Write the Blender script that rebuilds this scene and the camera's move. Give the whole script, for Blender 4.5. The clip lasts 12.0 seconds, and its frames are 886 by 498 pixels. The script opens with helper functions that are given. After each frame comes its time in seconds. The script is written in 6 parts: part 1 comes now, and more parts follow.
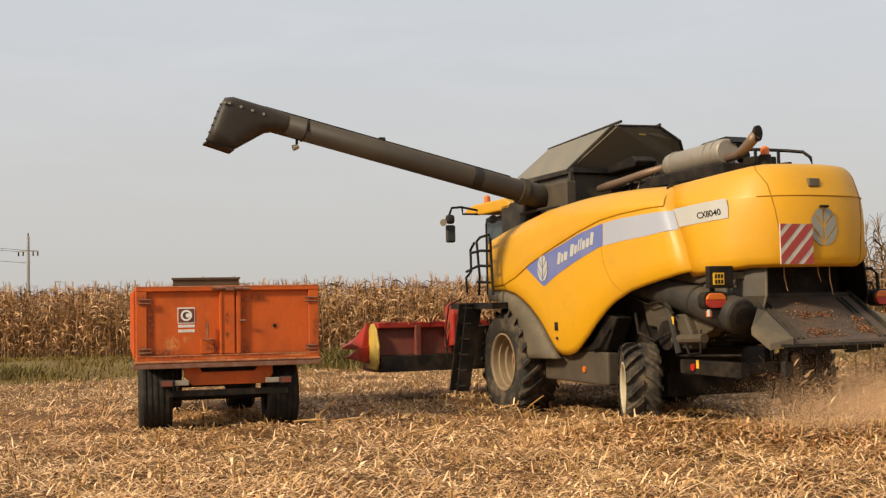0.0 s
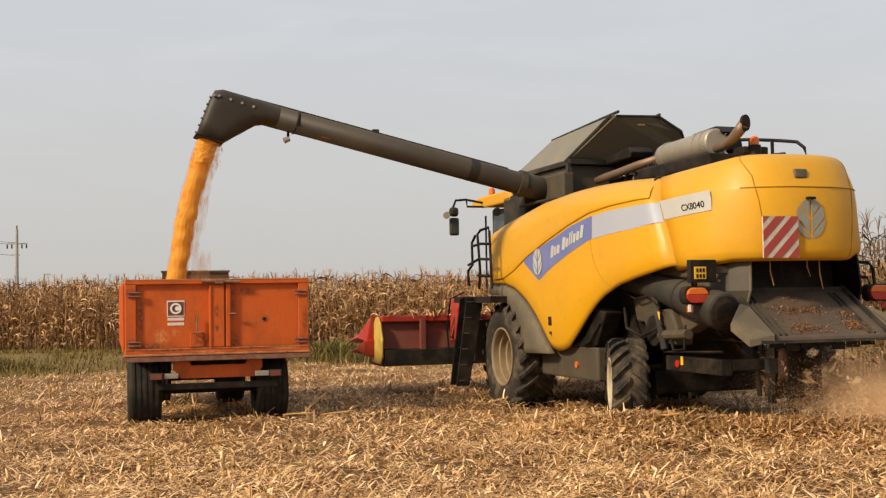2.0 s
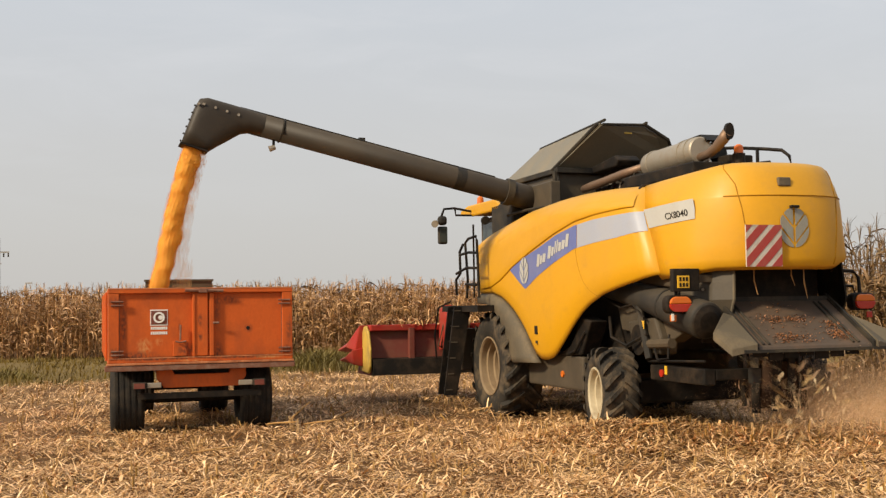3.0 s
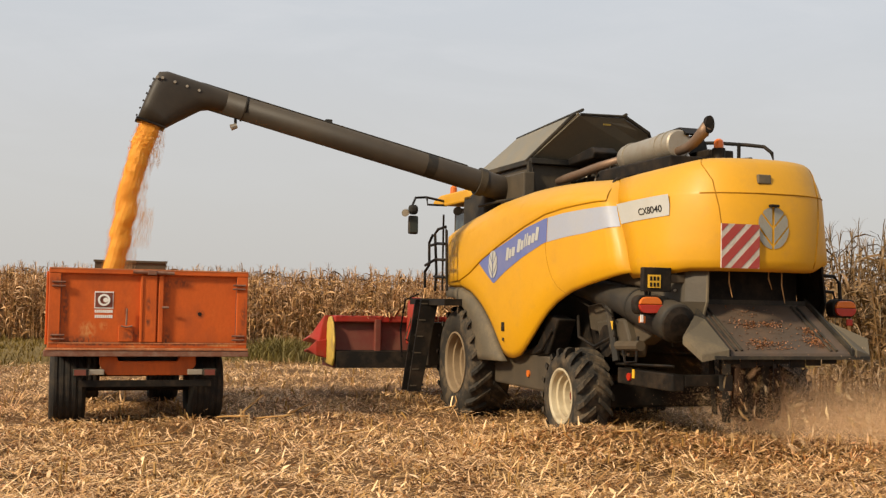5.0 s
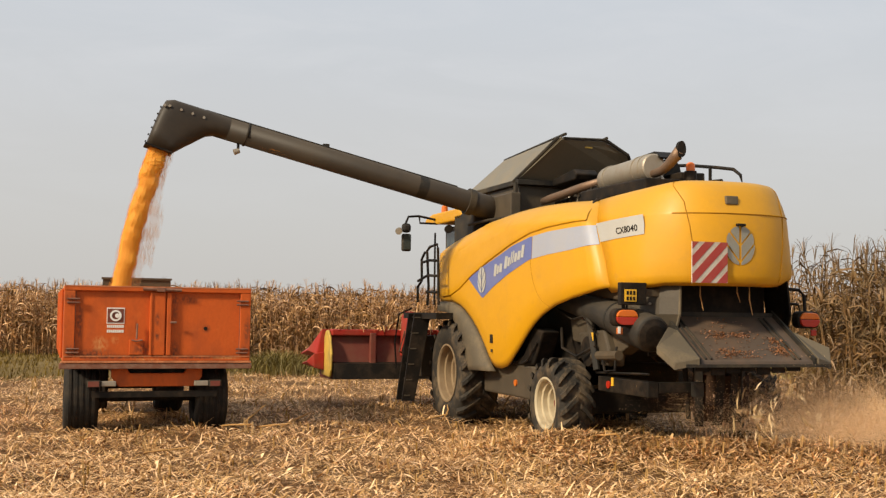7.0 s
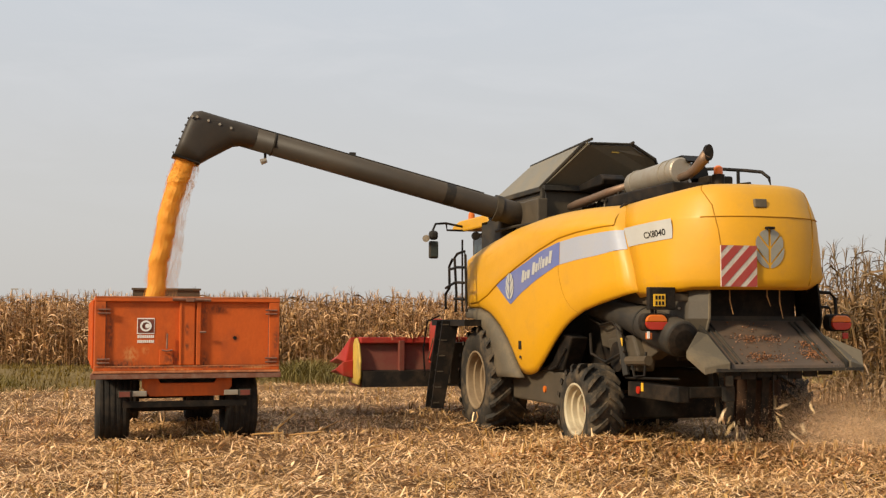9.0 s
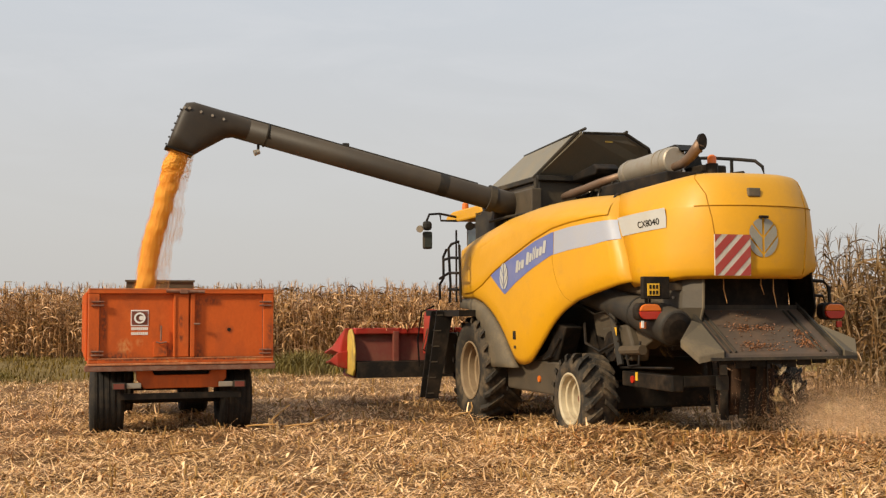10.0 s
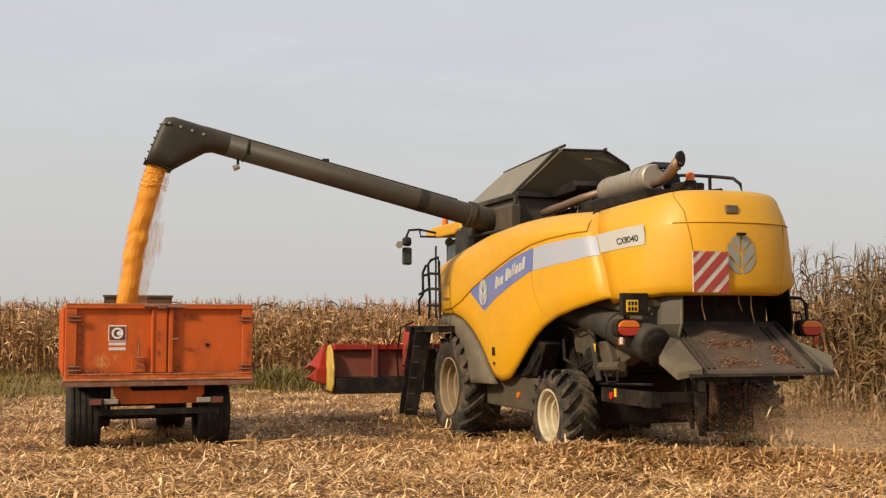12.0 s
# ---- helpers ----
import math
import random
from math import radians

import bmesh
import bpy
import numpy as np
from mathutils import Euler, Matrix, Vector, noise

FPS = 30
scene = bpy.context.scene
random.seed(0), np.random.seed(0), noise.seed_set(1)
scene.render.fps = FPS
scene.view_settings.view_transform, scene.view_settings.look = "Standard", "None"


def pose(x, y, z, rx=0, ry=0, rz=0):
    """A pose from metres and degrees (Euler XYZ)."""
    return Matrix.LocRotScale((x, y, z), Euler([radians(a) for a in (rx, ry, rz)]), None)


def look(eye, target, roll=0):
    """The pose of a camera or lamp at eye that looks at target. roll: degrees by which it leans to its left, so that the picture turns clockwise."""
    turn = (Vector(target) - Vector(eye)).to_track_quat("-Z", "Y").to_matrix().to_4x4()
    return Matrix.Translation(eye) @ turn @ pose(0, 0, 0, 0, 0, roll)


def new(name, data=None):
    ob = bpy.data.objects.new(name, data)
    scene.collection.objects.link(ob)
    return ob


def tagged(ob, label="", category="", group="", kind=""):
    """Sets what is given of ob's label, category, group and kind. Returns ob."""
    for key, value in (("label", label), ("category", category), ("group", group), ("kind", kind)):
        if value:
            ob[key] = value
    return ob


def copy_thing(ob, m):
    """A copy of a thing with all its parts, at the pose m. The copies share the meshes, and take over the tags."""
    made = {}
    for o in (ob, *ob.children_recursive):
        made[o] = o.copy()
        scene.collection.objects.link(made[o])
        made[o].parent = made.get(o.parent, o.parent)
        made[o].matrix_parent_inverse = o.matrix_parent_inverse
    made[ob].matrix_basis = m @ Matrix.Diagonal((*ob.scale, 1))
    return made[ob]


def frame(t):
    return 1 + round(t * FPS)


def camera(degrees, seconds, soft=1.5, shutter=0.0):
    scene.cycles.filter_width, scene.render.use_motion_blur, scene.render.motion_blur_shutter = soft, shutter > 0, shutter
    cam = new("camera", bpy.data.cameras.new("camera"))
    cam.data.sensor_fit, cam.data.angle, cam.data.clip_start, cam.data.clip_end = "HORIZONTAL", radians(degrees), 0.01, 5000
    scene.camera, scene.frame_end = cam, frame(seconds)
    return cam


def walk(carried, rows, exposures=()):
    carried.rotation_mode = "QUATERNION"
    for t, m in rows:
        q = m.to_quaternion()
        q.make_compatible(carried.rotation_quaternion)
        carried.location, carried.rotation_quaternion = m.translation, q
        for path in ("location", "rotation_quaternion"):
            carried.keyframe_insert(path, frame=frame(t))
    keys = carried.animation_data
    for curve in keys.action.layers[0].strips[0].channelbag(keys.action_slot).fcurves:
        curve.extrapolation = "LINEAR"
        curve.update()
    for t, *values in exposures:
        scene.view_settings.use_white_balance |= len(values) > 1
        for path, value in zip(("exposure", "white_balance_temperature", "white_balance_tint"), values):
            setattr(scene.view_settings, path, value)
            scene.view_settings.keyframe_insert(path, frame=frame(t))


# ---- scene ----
cam = camera(42.67, 12.0, soft=1.3, shutter=0.5)

# seconds, yaw, pitch, roll, metres ahead
CAMERA_ROWS = [
    (0, 1.79, 2.75, 1.07, 0.04),
    (0.5, 2.06, 2.83, 0.73, 0.03),
    (1, 1.78, 2.79, 0.91, 0.04),
    (1.5, 1.32, 2.38, 0.77, 0.05),
    (2, 1.28, 2.43, 0.91, 0.04),
    (2.5, 1.23, 2.42, 1.09, 0.04),
    (3, 0.47, 2.87, 0.90, 0.02),
    (3.2, 0.32, 2.70, 1.13, 0.03),
    (4.8, -1.15, 2.75, -0.66, 0.86),
    (5, -1.26, 2.51, -1.10, 0.90),
    (5.1, -1.28, 2.58, -1.22, 0.89),
    (5.2, -1.21, 2.94, -1.08, 0.84),
    (5.3, -1.28, 2.95, -1.03, 0.49),
    (5.4, -1.29, 2.95, -0.98, 0.07),
    (5.5, -1.36, 2.97, -0.84, 0.02),
    (6, -1.79, 3.04, -0.96, -0.02),
    (6.5, -1.54, 3.12, -0.93, -0.03),
    (7, -1.60, 3.22, -0.78, -0.03),
    (7.2, -1.73, 3.09, -0.74, -0.06),
    (9, -0.18, 3.56, -0.16, -0.03),
    (9.5, -0.31, 3.39, -0.03, -0.03),
    (10, -0.47, 3.08, 0.14, -0.02),
    (10.5, -0.65, 3.15, 0.22, -0.02),
    (11, -1.10, 3.32, 0.21, -0.03),
    (11.5, -1.35, 3.81, 0.40, -0.02),
    (12, -1.51, 3.88, 0.01, -0.03),
]
EYE_HEIGHT = 1.68
walk(cam, [(t, pose(0, d, EYE_HEIGHT, 90 + p, r, y)) for t, y, p, r, d in CAMERA_ROWS])

# seconds, x, y, heading to the left of north, of the harvester's front axle
HARVESTER_ROWS = [
    (0, 1.88, 18.70, 23.26),
    (0.5, 1.94, 18.55, 22.24),
    (1, 1.99, 18.50, 21.12),
    (1.5, 2.03, 18.42, 20.14),
    (2, 2.06, 18.33, 19.40),
    (2.5, 2.09, 18.29, 18.88),
    (3, 2.12, 18.21, 18.50),
    (3.2, 2.14, 18.17, 18.03),
    (3.6, 2.14, 18.21, 17.80),
    (4.0, 2.14, 18.26, 17.60),
    (4.4, 2.14, 18.31, 17.40),
    (4.8, 2.14, 18.34, 17.29),
    (12, 2.14, 18.34, 17.29),
]

# ---- light ----
SUN_TO = Vector((-0.80, -0.64, 0.68)).normalized()


def build_light():
    world = bpy.data.worlds.new("hazy_sky")
    scene.world = world
    world.use_nodes = True
    nt = world.node_tree
    nt.nodes.clear()
    out = nt.nodes.new("ShaderNodeOutputWorld")
    back = nt.nodes.new("ShaderNodeBackground")
    sky = nt.nodes.new("ShaderNodeTexSky")
    sky.sky_type = "NISHITA"
    sky.sun_disc = False
    sky.sun_elevation = math.asin(SUN_TO.z)
    sky.sun_rotation = math.atan2(SUN_TO.x, SUN_TO.y)
    sky.air_density, sky.dust_density, sky.ozone_density = 1.0, 4.0, 1.0
    coord = nt.nodes.new("ShaderNodeTexCoord")
    sep = nt.nodes.new("ShaderNodeSeparateXYZ")
    nt.links.new(coord.outputs["Generated"], sep.inputs[0])
    ramp = nt.nodes.new("ShaderNodeValToRGB")
    ramp.color_ramp.elements[0].position, ramp.color_ramp.elements[0].color = 0.0, (6.2, 5.98, 5.65, 1)
    ramp.color_ramp.elements[1].position, ramp.color_ramp.elements[1].color = 0.35, (6.5, 6.95, 7.5, 1)
    e = ramp.color_ramp.elements.new(0.14)
    e.color = (6.4, 6.32, 6.22, 1)
    nt.links.new(sep.outputs[2], ramp.inputs[0])
    # thin high cloud, drawn out along the horizon
    mapping = nt.nodes.new("ShaderNodeMapping")
    mapping.inputs["Scale"].default_value = (1.6, 1.6, 6.5)
    mapping.inputs["Rotation"].default_value = (0.05, 0.22, 0.4)
    nt.links.new(coord.outputs["Generated"], mapping.inputs[0])
    cloud = nt.nodes.new("ShaderNodeTexNoise")
    cloud.inputs["Scale"].default_value, cloud.inputs["Detail"].default_value, cloud.inputs["Roughness"].default_value = 3.2, 7, 0.6
    cloud.inputs["Distortion"].default_value = 0.6
    nt.links.new(mapping.outputs[0], cloud.inputs["Vector"])
    crange = nt.nodes.new("ShaderNodeMapRange")
    crange.inputs[1].default_value, crange.inputs[2].default_value = 0.45, 0.75
    crange.inputs[4].default_value = 0.55
    nt.links.new(cloud.outputs["Fac"], crange.inputs[0])
    high = nt.nodes.new("ShaderNodeMapRange")
    high.inputs[1].default_value, high.inputs[2].default_value = 0.05, 0.25
    nt.links.new(sep.outputs[2], high.inputs[0])
    mul = nt.nodes.new("ShaderNodeMath")
    mul.operation = "MULTIPLY"
    nt.links.new(crange.outputs[0], mul.inputs[0])
    nt.links.new(high.outputs[0], mul.inputs[1])
    veil = nt.nodes.new("ShaderNodeMix")
    veil.data_type = "RGBA"
    veil.inputs["B"].default_value = (7.4, 7.4, 7.5, 1)
    nt.links.new(mul.outputs[0], veil.inputs["Factor"])
    nt.links.new(ramp.outputs[0], veil.inputs["A"])
    haze = nt.nodes.new("ShaderNodeMix")
    haze.data_type = "RGBA"
    haze.inputs["Factor"].default_value = 0.86
    nt.links.new(sky.outputs[0], haze.inputs["A"])
    nt.links.new(veil.outputs["Result"], haze.inputs["B"])
    nt.links.new(haze.outputs["Result"], back.inputs[0])
    back.inputs[1].default_value = 0.105
    nt.links.new(back.outputs[0], out.inputs[0])
    lamp = bpy.data.lights.new("sun", "SUN")
    lamp.energy, lamp.angle, lamp.color = 4.75, radians(7.0), (1.0, 0.85, 0.63)
    sun = new("sun", lamp)
    sun.matrix_world = look(SUN_TO * 60, (0, 0, 0))


build_light()


# ---- materials ----
def material(name, color, rough=0.6, metal=0.0, dirt=(0.16, 0.12, 0.08), dirt_amount=0.3, scale=3.0, grain=40.0, vary=0.12,
             bump=0.1, island=0.0, coat=0.0, stretch=(1, 1, 1), dirt_low=0.45, scuff=None, top_dust=None, marks=(), spec=0.5):
    """A paint, metal or plant surface: base colour, fine grain, blotches of dirt and a little relief."""
    m = bpy.data.materials.new(name)
    m.use_nodes = True
    nt = m.node_tree
    b = nt.nodes["Principled BSDF"]
    b.inputs["Metallic"].default_value = metal
    b.inputs["Specular IOR Level"].default_value = spec
    coord = nt.nodes.new("ShaderNodeTexCoord")
    mp = nt.nodes.new("ShaderNodeMapping")
    mp.inputs["Scale"].default_value = stretch
    nt.links.new(coord.outputs["Object"], mp.inputs[0])
    n1 = nt.nodes.new("ShaderNodeTexNoise")
    n1.inputs["Scale"].default_value, n1.inputs["Detail"].default_value, n1.inputs["Roughness"].default_value = scale, 6, 0.65
    n2 = nt.nodes.new("ShaderNodeTexNoise")
    n2.inputs["Scale"].default_value, n2.inputs["Detail"].default_value = grain, 3
    for n in (n1, n2):
        nt.links.new(mp.outputs[0], n.inputs["Vector"])
    hsv = nt.nodes.new("ShaderNodeHueSaturation")
    hsv.inputs["Color"].default_value = (*color, 1)
    rng = nt.nodes.new("ShaderNodeMapRange")
    rng.inputs[3].default_value, rng.inputs[4].default_value = 1 - vary, 1 + vary
    nt.links.new(n2.outputs["Fac"], rng.inputs[0])
    value = rng.outputs[0]
    if island:
        geo = nt.nodes.new("ShaderNodeNewGeometry")
        r2 = nt.nodes.new("ShaderNodeMapRange")
        r2.inputs[3].default_value, r2.inputs[4].default_value = 1 - island, 1 + island
        nt.links.new(geo.outputs["Random Per Island"], r2.inputs[0])
        mm = nt.nodes.new("ShaderNodeMath")
        mm.operation = "MULTIPLY"
        nt.links.new(value, mm.inputs[0])
        nt.links.new(r2.outputs[0], mm.inputs[1])
        value = mm.outputs[0]
        sat = nt.nodes.new("ShaderNodeMapRange")
        sat.inputs[3].default_value, sat.inputs[4].default_value = 1.22, 0.85
        nt.links.new(geo.outputs["Random Per Island"], sat.inputs[0])
        nt.links.new(sat.outputs[0], hsv.inputs["Saturation"])
    nt.links.new(value, hsv.inputs["Value"])
    dr = nt.nodes.new("ShaderNodeMapRange")
    dr.inputs[1].default_value, dr.inputs[2].default_value, dr.inputs[4].default_value = dirt_low, dirt_low + 0.3, dirt_amount
    nt.links.new(n1.outputs["Fac"], dr.inputs[0])
    mix = nt.nodes.new("ShaderNodeMix")
    mix.data_type = "RGBA"
    mix.inputs["B"].default_value = (*dirt, 1)
    nt.links.new(dr.outputs[0], mix.inputs["Factor"])
    nt.links.new(hsv.outputs[0], mix.inputs["A"])
    colour = mix.outputs["Result"]
    if scuff:
        n3 = nt.nodes.new("ShaderNodeTexNoise")
        n3.inputs["Scale"].default_value, n3.inputs["Detail"].default_value, n3.inputs["Roughness"].default_value = scuff[2], 8, 0.7
        m3 = nt.nodes.new("ShaderNodeMapping")
        m3.inputs["Location"].default_value = (3.1, 1.7, 0.4)
        nt.links.new(coord.outputs["Object"], m3.inputs[0])
        nt.links.new(m3.outputs[0], n3.inputs["Vector"])
        s3 = nt.nodes.new("ShaderNodeMapRange")
        s3.inputs[1].default_value, s3.inputs[2].default_value, s3.inputs[4].default_value = 0.56, 0.7, scuff[1]
        nt.links.new(n3.outputs["Fac"], s3.inputs[0])
        x3 = nt.nodes.new("ShaderNodeMix")
        x3.data_type = "RGBA"
        x3.inputs["B"].default_value = (*scuff[0], 1)
        nt.links.new(s3.outputs[0], x3.inputs["Factor"])
        nt.links.new(colour, x3.inputs["A"])
        colour = x3.outputs["Result"]
    for centre, size, tint, strength in marks:
        # a stain, scuff or painted shadow of its own shape, broken up by the blotches
        place = nt.nodes.new("ShaderNodeMapping")
        place.vector_type = "TEXTURE"
        place.inputs["Location"].default_value = centre
        place.inputs["Scale"].default_value = size
        nt.links.new(coord.outputs["Object"], place.inputs[0])
        far = nt.nodes.new("ShaderNodeVectorMath")
        far.operation = "LENGTH"
        nt.links.new(place.outputs[0], far.inputs[0])
        fade = nt.nodes.new("ShaderNodeMapRange")
        fade.inputs[1].default_value, fade.inputs[2].default_value, fade.inputs[3].default_value, fade.inputs[4].default_value = 0.35, 1.2, strength, 0.0
        nt.links.new(far.outputs["Value"], fade.inputs[0])
        rough_edge = nt.nodes.new("ShaderNodeMapRange")
        rough_edge.inputs[1].default_value, rough_edge.inputs[2].default_value = 0.36, 0.58
        nt.links.new(n2.outputs["Fac"], rough_edge.inputs[0])
        both = nt.nodes.new("ShaderNodeMath")
        both.operation = "MULTIPLY"
        nt.links.new(fade.outputs[0], both.inputs[0])
        nt.links.new(rough_edge.outputs[0], both.inputs[1])
        over = nt.nodes.new("ShaderNodeMix")
        over.data_type = "RGBA"
        over.inputs["B"].default_value = (*tint, 1)
        nt.links.new(both.outputs[0], over.inputs["Factor"])
        nt.links.new(colour, over.inputs["A"])
        colour = over.outputs["Result"]
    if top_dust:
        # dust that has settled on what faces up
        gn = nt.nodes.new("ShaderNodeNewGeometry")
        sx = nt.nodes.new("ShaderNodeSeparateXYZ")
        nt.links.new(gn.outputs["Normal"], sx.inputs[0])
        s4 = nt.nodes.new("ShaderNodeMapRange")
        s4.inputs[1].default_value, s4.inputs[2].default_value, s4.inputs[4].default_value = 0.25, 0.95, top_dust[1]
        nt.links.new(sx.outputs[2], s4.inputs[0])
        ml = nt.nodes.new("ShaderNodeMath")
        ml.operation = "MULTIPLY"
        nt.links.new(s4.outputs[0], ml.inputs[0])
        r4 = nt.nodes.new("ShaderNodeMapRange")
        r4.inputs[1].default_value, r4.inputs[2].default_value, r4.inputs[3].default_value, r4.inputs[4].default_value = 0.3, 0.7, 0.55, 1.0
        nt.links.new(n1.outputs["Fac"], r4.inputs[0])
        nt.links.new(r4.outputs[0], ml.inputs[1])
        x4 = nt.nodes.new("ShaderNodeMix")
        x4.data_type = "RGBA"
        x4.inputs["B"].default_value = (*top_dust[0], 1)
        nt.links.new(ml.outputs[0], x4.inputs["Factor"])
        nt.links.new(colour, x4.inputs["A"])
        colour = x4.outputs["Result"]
    nt.links.new(colour, b.inputs["Base Color"])
    rr = nt.nodes.new("ShaderNodeMapRange")
    rr.inputs[3].default_value, rr.inputs[4].default_value = max(rough - 0.1, 0.05), min(rough + 0.2, 1)
    nt.links.new(n1.outputs["Fac"], rr.inputs[0])
    nt.links.new(rr.outputs[0], b.inputs["Roughness"])
    if coat:
        b.inputs["Coat Weight"].default_value = coat
        b.inputs["Coat Roughness"].default_value = 0.25
    if bump:
        bp = nt.nodes.new("ShaderNodeBump")
        bp.inputs["Strength"].default_value, bp.inputs["Distance"].default_value = bump, 0.02
        nt.links.new(n2.outputs["Fac"], bp.inputs["Height"])
        nt.links.new(bp.outputs[0], b.inputs["Normal"])
    return m


DUST = (0.30, 0.22, 0.12)
GRIME_SHADE, OCHRE = (0.07, 0.03, 0.018), (0.55, 0.26, 0.09)
# dark marks are grime; the tall one at y 1.03 paints the left frame's shadow
GATE_MARKS = [((0, y, z), (0.3, ry, rz), tint, a) for y, z, ry, rz, tint, a in (
    (0.76, 1.20, 0.10, 0.11, OCHRE, 0.8), (0.57, 1.26, 0.05, 0.06, OCHRE, 0.6), (0.86, 1.07, 0.32, 0.07, GRIME_SHADE, 0.75), (0.22, 1.14, 0.15, 0.10, GRIME_SHADE, 0.7),
    (0.03, 1.54, 0.035, 0.09, GRIME_SHADE, 0.85), (0.03, 1.32, 0.035, 0.07, GRIME_SHADE, 0.85), (1.03, 1.5, 0.05, 0.36, GRIME_SHADE, 0.7), (-0.36, 1.81, 0.2, 0.07, GRIME_SHADE, 0.6),
    (-0.21, 1.1, 0.07, 0.16, GRIME_SHADE, 0.75), (-0.2, 1.7, 0.05, 0.3, GRIME_SHADE, 0.55), (-1.18, 1.4, 0.05, 0.22, GRIME_SHADE, 0.7), (-1.15, 1.12, 0.1, 0.08, GRIME_SHADE, 0.7),
    (1.14, 1.12, 0.1, 0.08, GRIME_SHADE, 0.75), (1.14, 1.8, 0.1, 0.08, GRIME_SHADE, 0.6), (-0.5, 1.03, 0.75, 0.03, GRIME_SHADE, 0.8), (0.5, 1.03, 0.6, 0.03, GRIME_SHADE, 0.8),
    (-0.63, 1.42, 0.06, 0.06, GRIME_SHADE, 0.7), (-0.9, 1.02, 0.2, 0.02, OCHRE, 0.8), (0.15, 1.0, 0.2, 0.02, OCHRE, 0.8), (0.3, 1.42, 0.02, 0.14, GRIME_SHADE, 0.6))]
